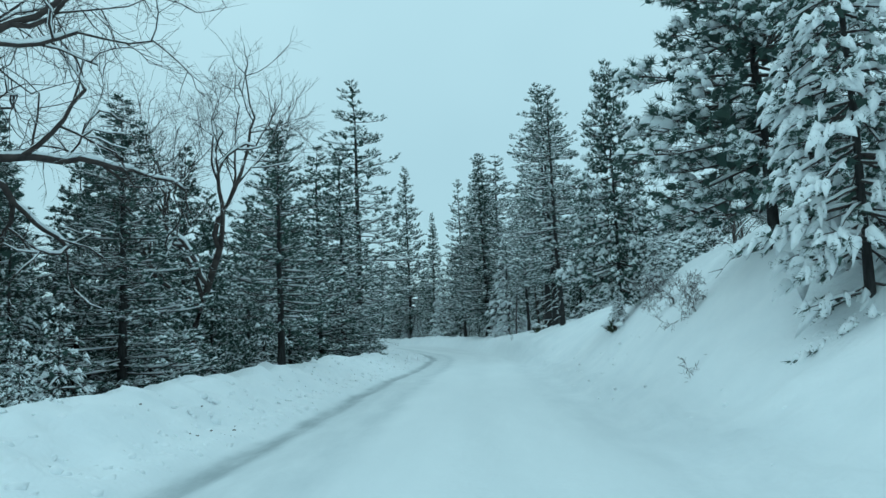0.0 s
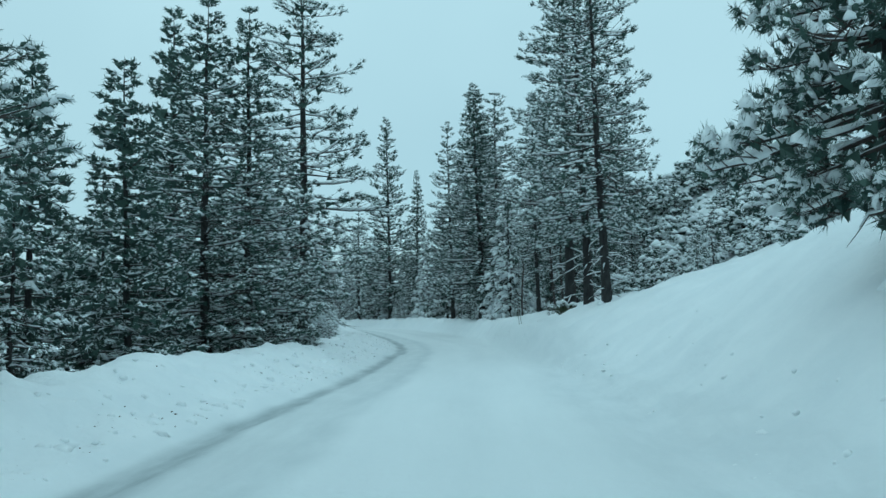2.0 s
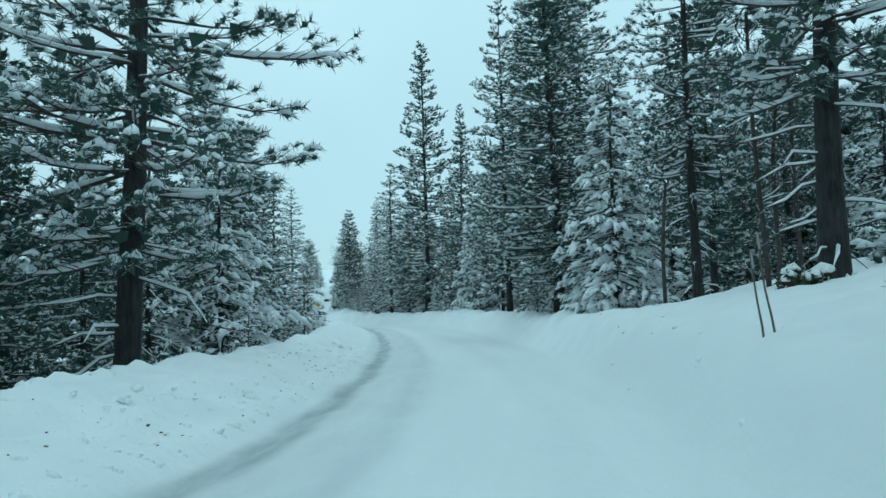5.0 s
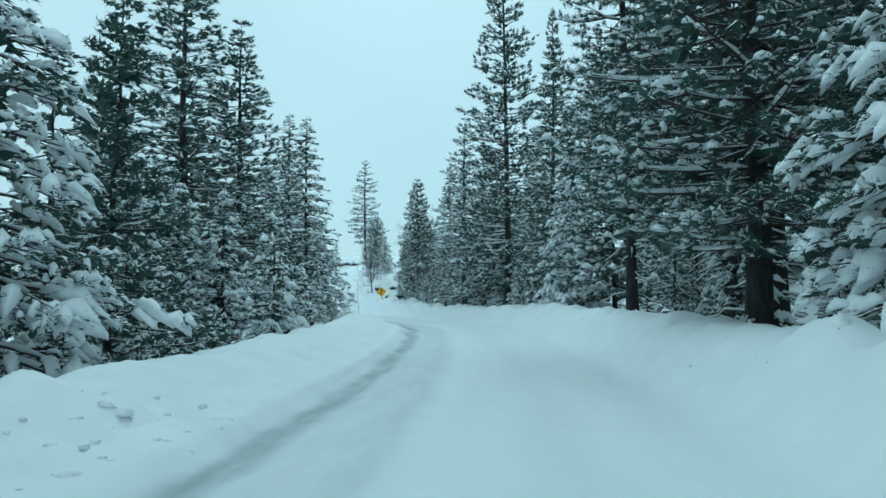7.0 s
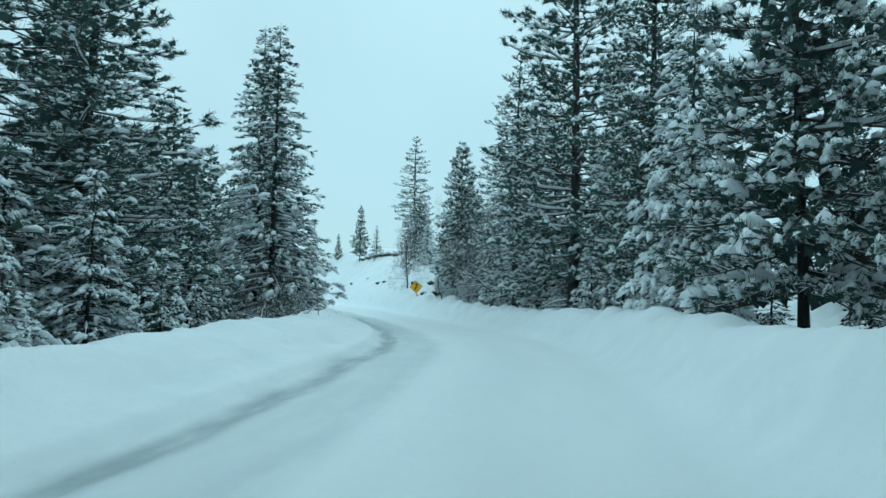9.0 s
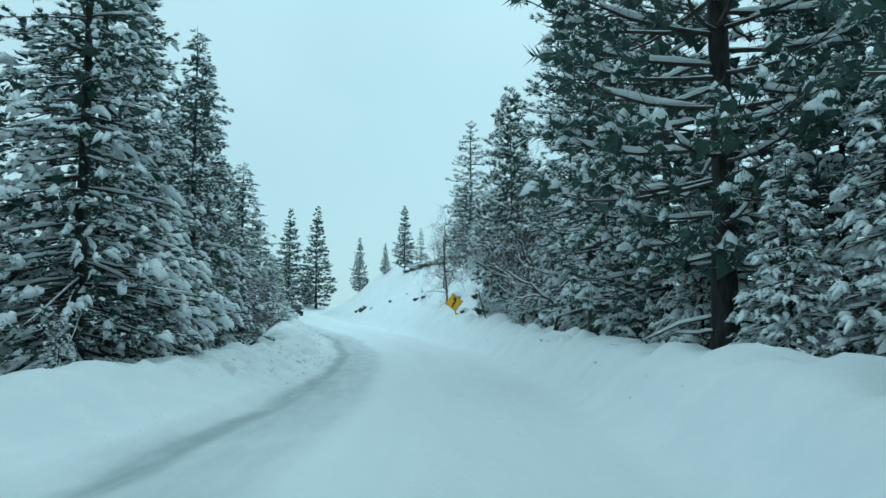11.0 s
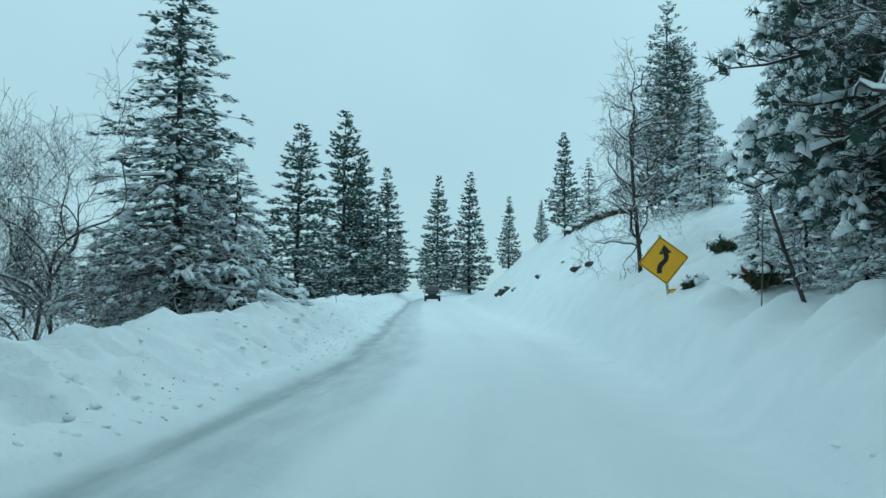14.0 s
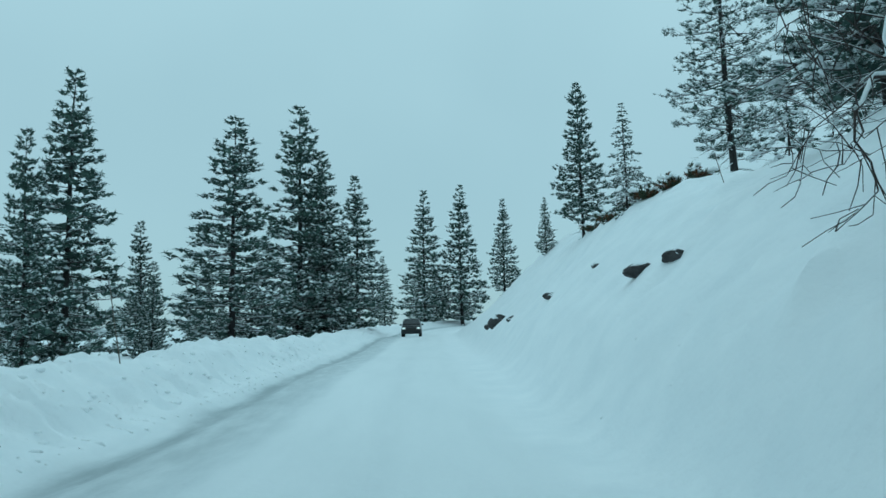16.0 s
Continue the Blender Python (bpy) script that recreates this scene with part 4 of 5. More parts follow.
bare("shrub", 27, -31.2, 121.8, 9.0, 0.75, "grey leafless brush on the far side of the bank", "shrub", depth=6, r0=0.06, snow_share=0.5, low=0.1, limbs=4, reach=0.8)
bare("shrub", 28, -29.6, 119.8, 7.5, 0.8, "grey leafless brush on the far side of the bank", "shrub", depth=6, r0=0.05, snow_share=0.6, low=0.1, limbs=4, reach=0.8)
for n, (x, y, h) in enumerate(((7.3, 54.6, 6.0), (7.9, 55.6, 5.2), (8.9, 57.0, 6.4), (5.9, 57.4, 3.4))):
    bare("snag", 60 + n, x, y, h, 1.1, "thin dead sapling trunk with short snowy twigs", "bare tree", depth=3, r0=0.055, snow_share=0.6, low=0.2, stem=1.0, reach=0.13, limbs=14, wander=0.03, thin=0.3, up=0.3)
bare("shrub", 19, 10.0, 23.5, 3.6, 0.8, "tall tangled leafless brush under snow", "shrub", depth=5, r0=0.05, snow_share=0.6, low=0.05)
bare("snag", 20, 9.2, 22.4, 5.0, 1.2, "dead standing conifer with short bare limbs", "bare tree", depth=3, r0=0.07, snow_share=0.4, low=0.25, stem=1.0, reach=0.2, limbs=24, wander=0.02, thin=0.28, up=0.5)
bare("shrub", 14, 5.0, 14.2, 1.4, 0.9, "tangled leafless brush on the snow bank", "shrub", depth=5, r0=0.016, snow_share=0.3, low=0.05)
bare("shrub", 15, 6.0, 46.6, 1.0, 0.9, "small leafless shrub under the pines", "shrub", depth=4, r0=0.016, snow_share=0.8, low=0.05)
bare("shrub", 18, -27.0, 152.5, 4.0, 0.7, "leafless brush on top of the snow slope", "shrub", depth=5, r0=0.04, snow_share=0.5, low=0.1)


def leafy_shrub(seed, x, y, size, label, brown=0.3):
    """A low evergreen bush: short stems, small leaves and caps of snow."""
    rng = np.random.default_rng(seed)
    stem, leaf, dry, snow = Geo(), Geo(), Geo(), Geo()
    at, way = [], []
    for _ in range(26):
        d = unit(np.array([rng.normal(), rng.normal(), rng.uniform(0.25, 1.0)]))
        ln = size * rng.uniform(0.4, 0.75)
        p = np.array([np.zeros(3), d * ln * 0.5 + rng.normal(size=3) * 0.03, d * ln])
        stem.tube(p, np.array([0.012, 0.009, 0.004]), 3)
        for t in (0.55, 0.75, 0.9, 1.0):
            at.append(d * ln * t + rng.normal(size=3) * 0.05)
            way.append(d)
    at, way = np.array(at), np.array(way)
    pick = rng.random(len(at)) < brown
    for geo, m in ((leaf, ~pick), (dry, pick)):
        if m.any():
            add_tufts(geo, rng, at[m], way[m], np.full(m.sum(), 0.12), 14, 0.15, 0.4, 0.0, 0.3)
    top = at[at[:, 2] > 0.30 * size]
    add_pads(snow, rng, top[::2] + [0, 0, 0.05], way[at[:, 2] > 0.30 * size][::2], rng.uniform(0.07, 0.15, len(top[::2])), 6)
    root = new("shrub")
    for nm, geo, mat in (("branchwork", stem, M_TWIG), ("foliage", leaf, M_GREEN), ("dead_foliage", dry, M_DRY), ("snow_load", snow, M_PAD)):
        if geo.n:
            v, f = geo.out()
            tagged(mesh_object(nm, v, f, mat, root, nm == "snow_load"), kind="stuff")
    root.matrix_basis = pose(x, y, ground_z(x, y) - 0.05)
    return tagged(root, label, "shrub", "low shrubs")


def brush_mound(seed, label):
    """Rounded oak brush: many crooked stems that end in a dome of small leaf clumps, thickly capped with snow. Two metres high at the origin."""
    rng = np.random.default_rng(seed)
    stem, leaf, snow = Geo(), Geo(), Geo()
    at, way = [], []
    for _ in range(46):
        d = unit(np.array([rng.normal(), rng.normal(), rng.uniform(0.15, 1.5)]))
        ln = rng.uniform(1.2, 2.0) * (0.75 + 0.3 * d[2])
        q = np.linspace(0, 1, 4)[:, None]
        p = d * ln * q * [1.0, 1.0, 0.92] + rng.normal(size=(4, 3)) * 0.09 * q
        stem.tube(p, np.array([0.035, 0.025, 0.016, 0.006]), 3)
        for t in (0.55, 0.72, 0.86, 1.0):
            at.append(d * ln * t + rng.normal(size=3) * 0.16)
            way.append(unit(d + rng.normal(size=3) * 0.5))
    at, way = np.array(at), np.array(way)
    add_tufts(leaf, rng, at, way, rng.uniform(0.16, 0.32, len(at)), 15, 0.12, 0.5, 0.2, 0.4)
    m = (way[:, 2] > 0.05) & (rng.random(len(at)) < 0.8)
    add_pads(snow, rng, at[m] + [0, 0, 0.12], way[m], rng.uniform(0.10, 0.28, m.sum()) * rng.uniform(0.6, 1.0, m.sum()), 7, 0.55, True, 0.4)
    root = new("brush")
    for nm, geo, mat in (("branchwork", stem, M_TWIG), ("foliage", leaf, M_NEEDLE), ("snow_load", snow, M_PAD)):
        v, f = geo.out()
        tagged(mesh_object(nm, v, f, mat, root, nm == "snow_load"), kind="stuff")
    return tagged(root, label, "shrub", "hillside brush")


def plant_mound(n, x, y, height, turn):
    k = height / 2.0
    m = pose(x, y, ground_z(x, y) - 0.1, 0, 0, turn) @ Matrix.Diagonal((k * 1.2, k * 1.2, k, 1))
    if n < 3:
        MOUNDS[n].matrix_basis = m
    else:
        copy_thing(MOUNDS[n % 3], m @ Matrix.Diagonal((*(1 / c for c in MOUNDS[n % 3].scale), 1)))
    SPOTS.append((x, y))


brush_rng = np.random.default_rng(404)
MOUNDS = [brush_mound(n, "rounded oak brush thick with snow on the hillside") for n in (201, 202, 203)]
SPOTS = []
for s_range, d_range, heights, count in (((34, 62), (8.6, 16), (0.9, 1.7), 16), ((50, 84), (12, 30), (1.6, 3.0), 40), ((74, 112), (16, 44), (2.0, 3.8), 34)):
    made = tries = 0
    while made < count and tries < 900:
        tries += 1
        a, b = brush_rng.uniform(*s_range), brush_rng.uniform(*d_range)
        i = int(np.argmin(np.abs(ROAD_S - a)))
        x, y = ROAD[i] + NOR[i] * b
        if SPOTS and min((x - p) ** 2 + (y - q) ** 2 for p, q in SPOTS) < (0.75 * heights[1]) ** 2:
            continue
        plant_mound(len(SPOTS), x, y, brush_rng.uniform(*heights), brush_rng.uniform(0, 360))
        made += 1

for x, y, h in ((13.0, 51.2, 1.7), (12.0, 49.0, 1.4), (14.6, 54.0, 2.0), (11.2, 50.8, 1.3), (14.0, 49.4, 1.6), (12.4, 46.4, 1.3), (10.8, 47.6, 1.2), (15.8, 51.6, 1.8), (11.6, 53.6, 1.5), (16.2, 56.6, 2.0), (13.4, 56.4, 1.7)):
    plant_mound(len(SPOTS), x, y, h, 53 * x)
leafy_shrub(31, 5.3, 22.5, 0.5, "low evergreen shrub poking from the snow slope", 0.05)
leafy_shrub(39, 6.1, 44.6, 0.7, "low evergreen seedling at the foot of a pine", 0.1)
leafy_shrub(40, 6.9, 52.0, 0.6, "low evergreen seedling at the foot of a pine", 0.1)
leafy_shrub(33, -19.75, 130.5, 0.35, "low dark shrub half buried in the slope's snow", 0.1)
leafy_shrub(34, -19.65, 132.3, 0.6, "low dark shrub half buried in the slope's snow", 0.1)
leafy_shrub(35, -17.75, 127.9, 0.75, "low dark shrub half buried in the slope's snow", 0.2)
leafy_shrub(36, -13.2, 93.0, 1.3, "brown-leaved brush at the foot of the trees", 0.8)
leafy_shrub(37, -14.4, 95.0, 1.4, "brown-leaved brush at the foot of the trees", 0.7)
leafy_shrub(38, -6.6, 66.4, 0.9, "low snowy shrub beside the ploughed bank", 0.3)
for n, (x, y) in enumerate(((-31.9, 152.6), (-33.0, 153.4), (-34.4, 155.2), (-36.0, 156.6), (-37.4, 158.0), (-30.6, 151.4))):
    leafy_shrub(80 + n, x, y, 0.8, "low snowy brush along the top of the slope", 0.35)
for x, y, h in ((-27.0, 146.8, 2.0), (-25.4, 145.2, 1.8), (-22.3, 139.6, 1.9), (9.6, 40.0, 1.6), (11.5, 43.5, 2.6), (10.6, 37.0, 1.4)):
    plant("sapling", x, y, h, None, 1.2)


# ---- warning sign ----
def prism(outline, thick, y=0.0):
    """A flat plate from an outline in x and z, of that thickness along y."""
    bm = bmesh.new()
    front = [bm.verts.new((x, y - thick / 2, z)) for x, z in outline]
    rear = [bm.verts.new((x, y + thick / 2, z)) for x, z in outline]
    bm.faces.new(front)
    bm.faces.new(rear[::-1])
    for i in range(len(outline)):
        j = (i + 1) % len(outline)
        bm.faces.new((front[j], front[i], rear[i], rear[j]))
    bmesh.ops.recalc_face_normals(bm, faces=bm.faces)
    return bm


def part(name, bm, mat, parent, label="", smooth=False):
    me = bpy.data.meshes.new(name)
    bm.to_mesh(me)
    bm.free()
    for p in me.polygons:
        p.use_smooth = smooth
    me.materials.append(mat)
    ob = new(name, me)
    ob.parent = parent
    return tagged(ob, label)


def rounded_square(half, r, n=5):
    out = []
    for cx, cz, a0 in ((half - r, half - r, 0), (-half + r, half - r, 90), (-half + r, -half + r, 180), (half - r, -half + r, 270)):
        for i in range(n):
            a = radians(a0 + 90 * i / (n - 1))
            out.append((cx + r * math.cos(a), cz + r * math.sin(a)))
    return out


def turned(outline, deg):
    c, sn = math.cos(radians(deg)), math.sin(radians(deg))
    return [(x * c - z * sn, x * sn + z * c) for x, z in outline]


def ring_plate(outer, inner, thick, y):
    bm = bmesh.new()
    n = len(outer)
    loops = []
    for loop, yy in ((outer, y - thick / 2), (inner, y - thick / 2), (inner, y + thick / 2), (outer, y + thick / 2)):
        loops.append([bm.verts.new((x, yy, z)) for x, z in loop])
    for a, b in ((0, 1), (1, 2), (2, 3), (3, 0)):
        for i in range(n):
            j = (i + 1) % n
            bm.faces.new((loops[a][i], loops[a][j], loops[b][j], loops[b][i]))
    bmesh.ops.recalc_face_normals(bm, faces=bm.faces)
    return bm


def warning_sign(x, y, z, turn, lean):
    root = new("road_sign")
    plate = part("sign_plate", prism(turned(rounded_square(0.381, 0.045), 45), 0.004), M_YELLOW, root, "yellow diamond plate")
    part("border", ring_plate(turned(rounded_square(0.366, 0.040), 45), turned(rounded_square(0.350, 0.034), 45), 0.002, -0.0045), M_BLACK, plate)
    mid = [(-0.115, -0.27), (-0.11, -0.18), (-0.075, -0.10), (-0.005, -0.045), (0.055, 0.01), (0.075, 0.075), (0.072, 0.14)]
    left, right = [], []
    for i, (px, pz) in enumerate(mid):
        a, b = mid[max(i - 1, 0)], mid[min(i + 1, len(mid) - 1)]
        dx, dz = b[0] - a[0], b[1] - a[1]
        q = math.hypot(dx, dz)
        left.append((px - dz / q * 0.052, pz + dx / q * 0.052))
        right.append((px + dz / q * 0.052, pz - dx / q * 0.052))
    arrow = left + [(-0.075, 0.14), (0.06, 0.335), (0.205, 0.14)] + right[::-1]
    part("curve_arrow", prism(arrow, 0.002, -0.0045), M_BLACK, plate)
    plaque = part("speed_plaque", prism([(px + 0.24, pz - 0.87) for px, pz in rounded_square(0.23, 0.03)], 0.004), M_YELLOW, root, "yellow advisory plaque, mostly buried in snow")
    part("border", ring_plate([(px + 0.24, pz - 0.87) for px, pz in rounded_square(0.22, 0.028)], [(px + 0.24, pz - 0.87) for px, pz in rounded_square(0.205, 0.022)], 0.002, -0.0045), M_BLACK, plaque)
    post = part("post", prism([(-0.03, -2.0), (0.03, -2.0), (0.03, 0.56), (-0.03, 0.56)], 0.05, 0.035), M_STEEL, root, "galvanised steel post")
    for pz in (-0.2, 0.2):
        part("bolt", prism([(0.014 * math.cos(radians(60 * i)), pz + 0.014 * math.sin(radians(60 * i))) for i in range(6)], 0.012, -0.008), M_STEEL, post)
    root.matrix_basis = pose(x, y, z, 0, lean, turn)
    return tagged(root, "yellow diamond winding-road sign leaning in deep snow", "road sign")


warning_sign(-20.5, 130.65, 2.34, 21, -7)


# ---- snow stakes ----
def snow_stake(x, y, length, lean, turn, seed):
    rng = np.random.default_rng(seed)
    root = new("snow_stake")
    g = Geo()
    h = np.linspace(-0.4, length, 6)
    g.tube(np.c_[np.cumsum(rng.normal(size=6) * 0.006), np.cumsum(rng.normal(size=6) * 0.006), h], np.linspace(0.013, 0.008, 6), 6)
    v, f = g.out()
    mesh_object("pole", v, f, M_STAKE, root)
    g = Geo()
    g.tube(np.array([[0, 0, length - 0.16], [0, 0, length + 0.01]]), np.array([0.0145, 0.0135]), 6)
    v, f = g.out()
    mesh_object("tip_band", v + [0.004, 0, 0], f, M_STEEL, root)
    root.matrix_basis = pose(x, y, ground_z(x, y), 0, 0, turn) @ pose(0, 0, 0, 0, lean, 0)
    return tagged(root, "thin weathered snow stake leaning in the bank", "stake", "snow stakes")


for n, (x, y, length, lean, turn) in enumerate(((-11.2, 95.3, 1.3, -6, 20), (-37.2, 136.9, 1.7, -9, 38), (4.58, 47.0, 0.95, -7, 0), (4.50, 47.1, 0.8, -5, 0), (-17.6, 127.2, 1.55, 2, 0), (-28.6, 147.4, 0.9, -14, 38))):
    snow_stake(x, y, length, lean, turn, n)


# ---- rocks on the slope ----
def boulder(seed, x, y, size, squash, label, z=None, cap=False):
    rng = np.random.default_rng(seed)
    bm = bmesh.new()
    bmesh.ops.create_icosphere(bm, subdivisions=3, radius=1.0)
    k = rng.normal(size=(7, 3))
    for v in bm.verts:
        c = v.co.copy()
        r = 1.0
        for q in k:
            q = Vector(q).normalized()
            r = min(r, 0.78 / max(c.normalized().dot(q), 0.3) if c.normalized().dot(q) > 0.55 else r)
        r += 0.10 * noise.noise(c * 2.3 + Vector((seed, 0, 0)))
        v.co = Vector((c.x * size * r, c.y * size * r * 0.8, c.z * size * squash * r))
    me = bpy.data.meshes.new("boulder")
    bm.to_mesh(me)
    bm.free()
    me.materials.append(M_ROCK)
    ob = new("boulder", me)
    ob.matrix_basis = pose(x, y, ground_z(x, y) if z is None else z, 8, 5, rng.uniform(0, 360))
    if cap:
        bm = bmesh.new()
        bmesh.ops.create_icosphere(bm, subdivisions=4, radius=1.0)
        for v in bm.verts:
            c = v.co.copy()
            r = 1.0 + 0.30 * noise.noise(c * 1.3 + Vector((seed, 3, 0))) + 0.03 * noise.noise(c * 5.0)
            v.co = Vector((c.x * size * 0.98 * r, c.y * size * 0.9 * r, size * squash * 0.62 + (c.z * (0.42 if c.z > 0 else 0.22) - 0.18 * (c.x * c.x + c.y * c.y)) * size * r))
        for f in bm.faces:
            f.smooth = True
        me = bpy.data.meshes.new("snow_cap")
        bm.to_mesh(me)
        bm.free()
        me.materials.append(M_PAD)
        top = new("snow_cap", me)
        top.parent = ob
        tagged(top, "thick rounded cap of snow")
    return tagged(ob, label, "rock", "rocks in the slope")


ROCKS = ((-28.0, 142.1, 0.30, 0.45), (-29.0, 142.9, 0.34, 0.5), (-32.2, 147.5, 0.16, 0.5), (-35.7, 151.2, 0.30, 0.5), (-41.2, 157.2, 0.34, 0.5), (-44.2, 160.6, 0.6, 0.7), (-46.6, 163.4, 0.4, 0.6))
for n, (x, y, size, squash) in enumerate(ROCKS):
    boulder(50 + n, x, y, size, squash, "dark grey rock breaking through the snow slope")
boulder(71, -22.2, 134.9, 0.40, 0.75, "dark fractured boulder under a thick snow cap", 2.74, True)
boulder(72, -21.7, 135.5, 0.50, 0.8, "brownish block of rock under a thick snow cap", 2.56, True)
boulder(73, -20.9, 136.3, 0.7, 0.8, "dark boulder almost hidden under a snow cap", 2.9, True)


# ---- oncoming car ----
def loft(name, sections, mat, parent, label=""):
    """A body skinned over cross-sections given as (y, half-width, low z, high z, shoulder)."""
    rings = []
    for y, w, z0, z1, sh in sections:
        rings.append([(-w, y, z0 + 0.08), (-w * 0.94, y, z0), (w * 0.94, y, z0), (w, y, z0 + 0.08), (w, y, z0 + (z1 - z0) * 0.55), (w * sh, y, z1 - 0.04), (w * sh * 0.93, y, z1), (-w * sh * 0.93, y, z1), (-w * sh, y, z1 - 0.04), (-w, y, z0 + (z1 - z0) * 0.55)])
    bm = bmesh.new()
    vs = [[bm.verts.new(p) for p in ring] for ring in rings]
    for a, b in zip(vs[:-1], vs[1:]):
        for i in range(10):
            j = (i + 1) % 10
            bm.faces.new((a[i], a[j], b[j], b[i]))
    bm.faces.new(vs[0][::-1])
    bm.faces.new(vs[-1])
    bmesh.ops.recalc_face_normals(bm, faces=bm.faces)
    return part(name, bm, mat, parent, label)


def box(x0, x1, y0, y1, z0, z1, bevel=0.02):
    bm = bmesh.new()
    bmesh.ops.create_cube(bm, size=1.0)
    for v in bm.verts:
        v.co = Vector(((x0 + x1) / 2 + v.co.x * (x1 - x0), (y0 + y1) / 2 + v.co.y * (y1 - y0), (z0 + z1) / 2 + v.co.z * (z1 - z0)))
    bmesh.ops.bevel(bm, geom=bm.edges, offset=bevel, segments=2, affect="EDGES")
    return bm


def wheel_mesh(r, w, cx, cy, cz, hole=0.0):
    bm = bmesh.new()
    bmesh.ops.create_cone(bm, cap_ends=True, segments=24, radius1=r, radius2=r, depth=w)
    bmesh.ops.bevel(bm, geom=[e for e in bm.edges if abs(e.verts[0].co.z - e.verts[1].co.z) < 1e-5], offset=0.02, segments=2, affect="EDGES")
    bm.transform(pose(cx, cy, cz, 0, 90, 0))
    return bm


def sport_utility(x, y, turn):
    root = new("car")
    # front looks along -y
    body = loft("body", [(-2.25, 0.72, 0.42, 0.82, 0.95), (-2.1, 0.86, 0.30, 0.98, 0.95), (-1.2, 0.92, 0.28, 1.06, 0.95), (-0.8, 0.92, 0.28, 1.08, 0.95), (1.9, 0.92, 0.28, 1.10, 0.95), (2.2, 0.86, 0.32, 1.06, 0.95)], M_PAINT, root, "dark painted body")
    loft("cabin", [(-1.0, 0.84, 1.04, 1.10, 0.96), (-0.35, 0.82, 1.04, 1.66, 0.84), (0.5, 0.82, 1.04, 1.72, 0.84), (1.6, 0.82, 1.04, 1.68, 0.84), (2.1, 0.82, 1.04, 1.12, 0.92)], M_PAINT, body)
    wind = prism([(-0.70, 0.0), (0.70, 0.0), (0.60, 0.72), (-0.60, 0.72)], 0.01)
    wind.transform(pose(0, -0.93, 1.14, -46, 0, 0))
    part("windscreen", wind, M_GLASS, body)
    for sx in (-1, 1):
        side = prism([(-0.1, 1.14), (1.75, 1.14), (1.5, 1.55), (0.35, 1.58)], 0.01)
        side.transform(Matrix.Translation((sx * 0.80, -0.35, 0)) @ pose(0, 0, 0, 0, 0, 90))
        part("side_window", side, M_GLASS, body)
        part("headlight", box(sx * 0.66 - 0.15, sx * 0.66 + 0.15, -2.27, -2.12, 0.70, 0.86), M_HEAD, body, "lit white headlight")
        part("mirror", box(sx * 1.0 - 0.1, sx * 1.0 + 0.1, -0.75, -0.63, 1.06, 1.2), M_PAINT, body)
        for wy in (-1.42, 1.38):
            w = part("wheel", wheel_mesh(0.36, 0.24, sx * 0.80, wy, 0.36), M_RUBBER, root, "black tyre", True)
            part("rim", wheel_mesh(0.22, 0.25, sx * 0.805, wy, 0.36), M_STEEL, w, "grey alloy rim", True)
    part("grille", box(-0.45, 0.45, -2.28, -2.2, 0.55, 0.80), M_BLACK, body)
    part("bumper", box(-0.8, 0.8, -2.32, -2.1, 0.34, 0.50), M_PAINT, body, "dark lower bumper")
    root.matrix_basis = pose(x, y, ground_z(x, y) - 0.02, 0, 0, turn)
    return tagged(root, "dark sport utility car coming along the snowy road", "car")


sport_utility(-68.3, 181.9, 39)


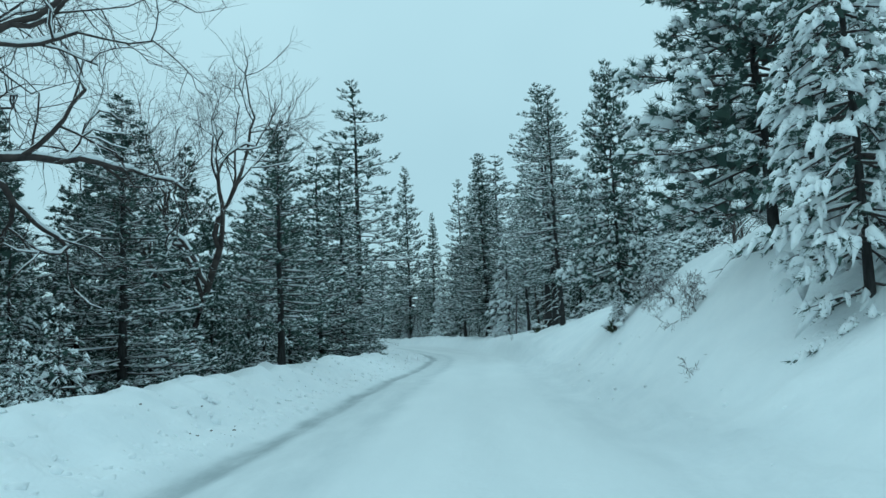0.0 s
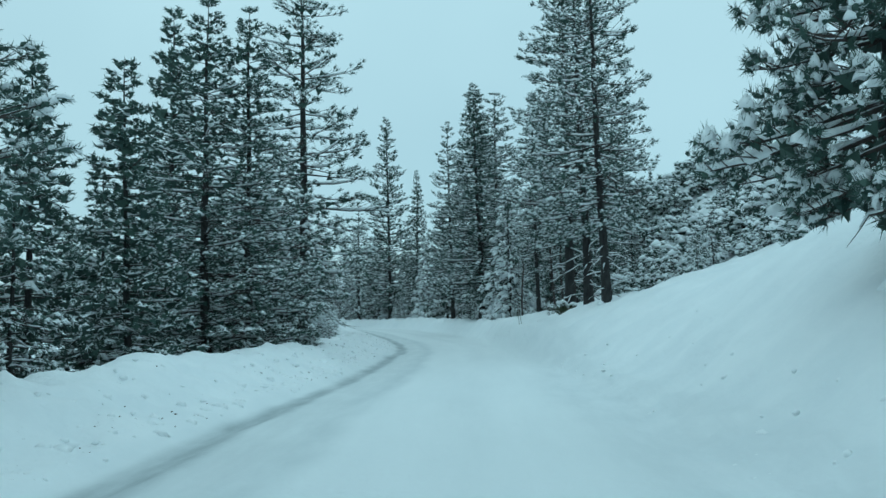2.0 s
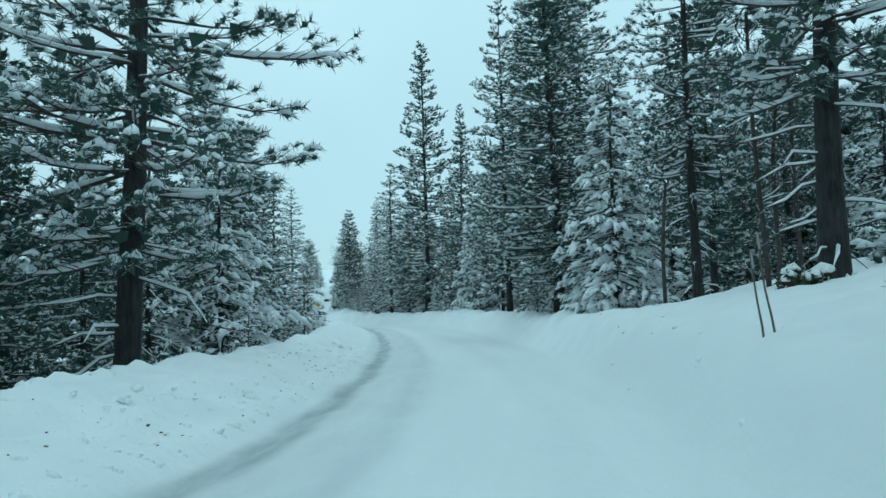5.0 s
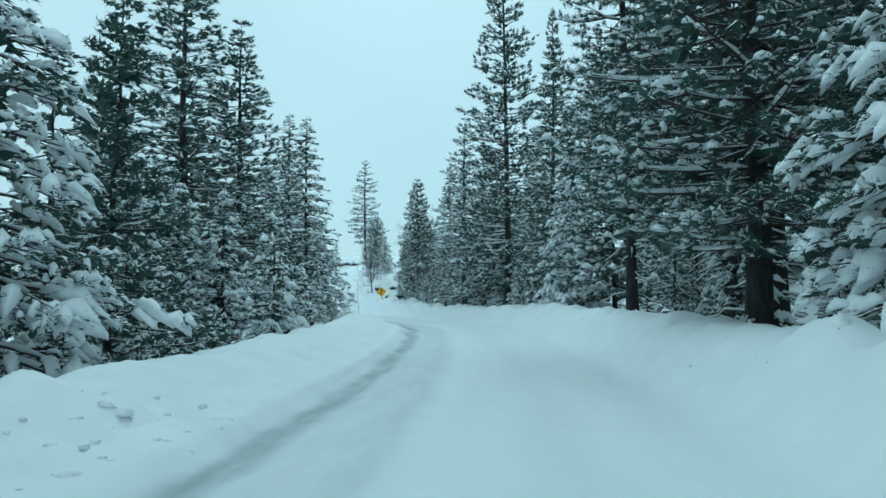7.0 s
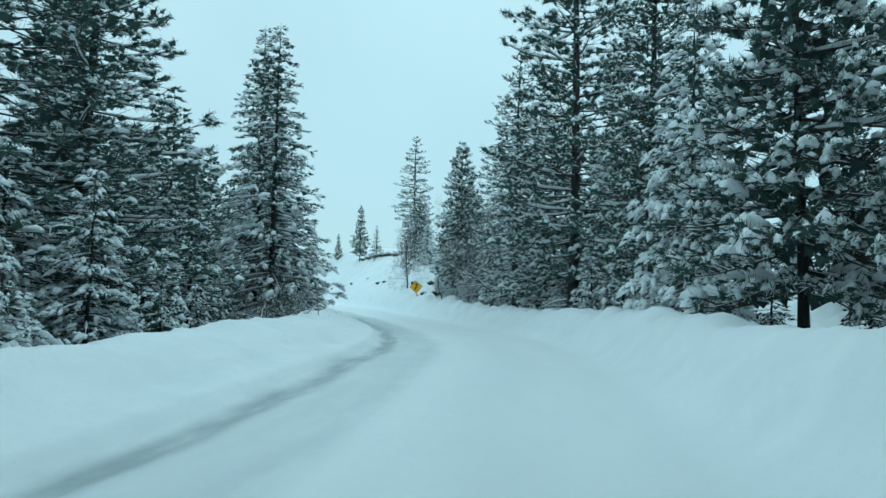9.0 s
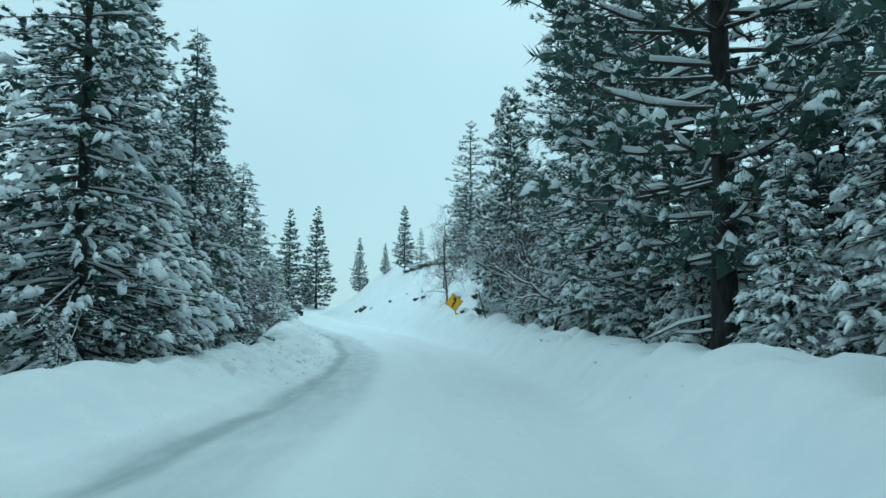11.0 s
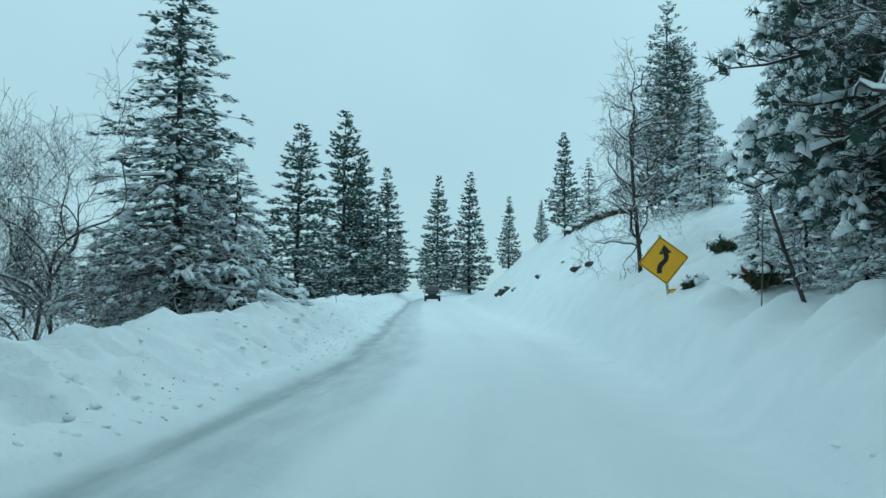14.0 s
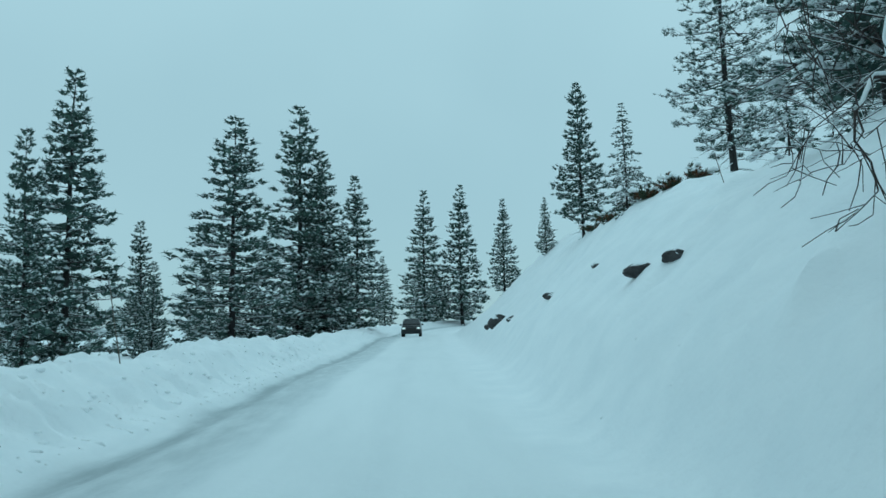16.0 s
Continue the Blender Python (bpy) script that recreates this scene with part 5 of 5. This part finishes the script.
# ---- broken snow and grit along the ploughed bank ----
def scatter(name, count, d_range, sizes, mat, seed, label, s_range=(2, 170), flat=0.7, side=-1):
    rng = np.random.default_rng(seed)
    base = bmesh.new()
    bmesh.ops.create_icosphere(base, subdivisions=1, radius=1.0)
    bv = np.array([v.co[:] for v in base.verts])
    bf = np.array([[v.index for v in f.verts] for f in base.faces])
    base.free()
    g = Geo()
    clumps = rng.uniform(*s_range, count // 9 + 1)
    s = clumps[rng.integers(len(clumps), size=count)] + rng.normal(size=count) * 1.0
    u = np.abs(rng.normal(size=count)) * (d_range[1] - d_range[0]) * 0.45 + d_range[0]
    for a, b in zip(s, u):
        d = float(left_edge(a)) - b if side < 0 else float(right_edge(a)) + b
        i = int(np.argmin(np.abs(ROAD_S - a)))
        x, y = ROAD[i] + NOR[i] * d
        r = rng.uniform(*sizes) * (1 + 0.7 * (rng.random() < 0.06))
        w = bv * (1 + rng.normal(size=(len(bv), 1)) * 0.22) * r * np.array([rng.uniform(0.8, 1.5), rng.uniform(0.7, 1.2), flat])
        c, sn = math.cos(a * 7), math.sin(a * 7)
        w = np.c_[w[:, 0] * c - w[:, 1] * sn, w[:, 0] * sn + w[:, 1] * c, w[:, 2]]
        g.add(w + [x, y, float(land(a, d)) - r * 0.3], bf)
    v, f = g.out()
    return tagged(mesh_object(name, v, f, mat), label, "snow debris", kind="stuff")


scatter("snow_clods", 800, (0.15, 2.4), (0.015, 0.055), M_CLOD, 61, "small broken clods of ploughed snow on the bank", (2, 62))
scatter("snow_clods", 900, (0.15, 2.4), (0.02, 0.06), M_CLOD, 69, "small broken clods of ploughed snow on the high bank", (108, 170))
scatter("bark_litter", 260, (0.2, 1.6), (0.008, 0.020), M_STAKE, 62, "dark bits of bark and twig on the bank", (10, 64))
scatter("twig_litter", 160, (0.2, 1.8), (0.008, 0.018), M_STAKE, 63, "dark bits of twig on the high bank", (118, 168))
scatter("snow_clods", 420, (0.2, 2.2), (0.03, 0.085), M_CLOD, 64, "coarse clods of ploughed snow on the high bank", (112, 172), 0.55)
scatter("snow_clods", 60, (0.3, 3.0), (0.02, 0.07), M_CLOD, 65, "lumps of snow fallen from the slope", (106, 136), 0.5, 1)
scatter("snow_clods", 200, (0.1, 2.4), (0.015, 0.05), M_CLOD, 67, "small lumps of snow beside the road", (2, 60), 0.7, 1)
scatter("snow_clods", 60, (0.1, 1.8), (0.015, 0.05), M_CLOD, 66, "small lumps of snow beside the road", (60, 150), 0.6, 1)
scatter("snow_clods", 650, (0.2, 2.0), (0.035, 0.085), M_CLOD, 68, "rounded lumps of ploughed snow on the bank", (2, 66))
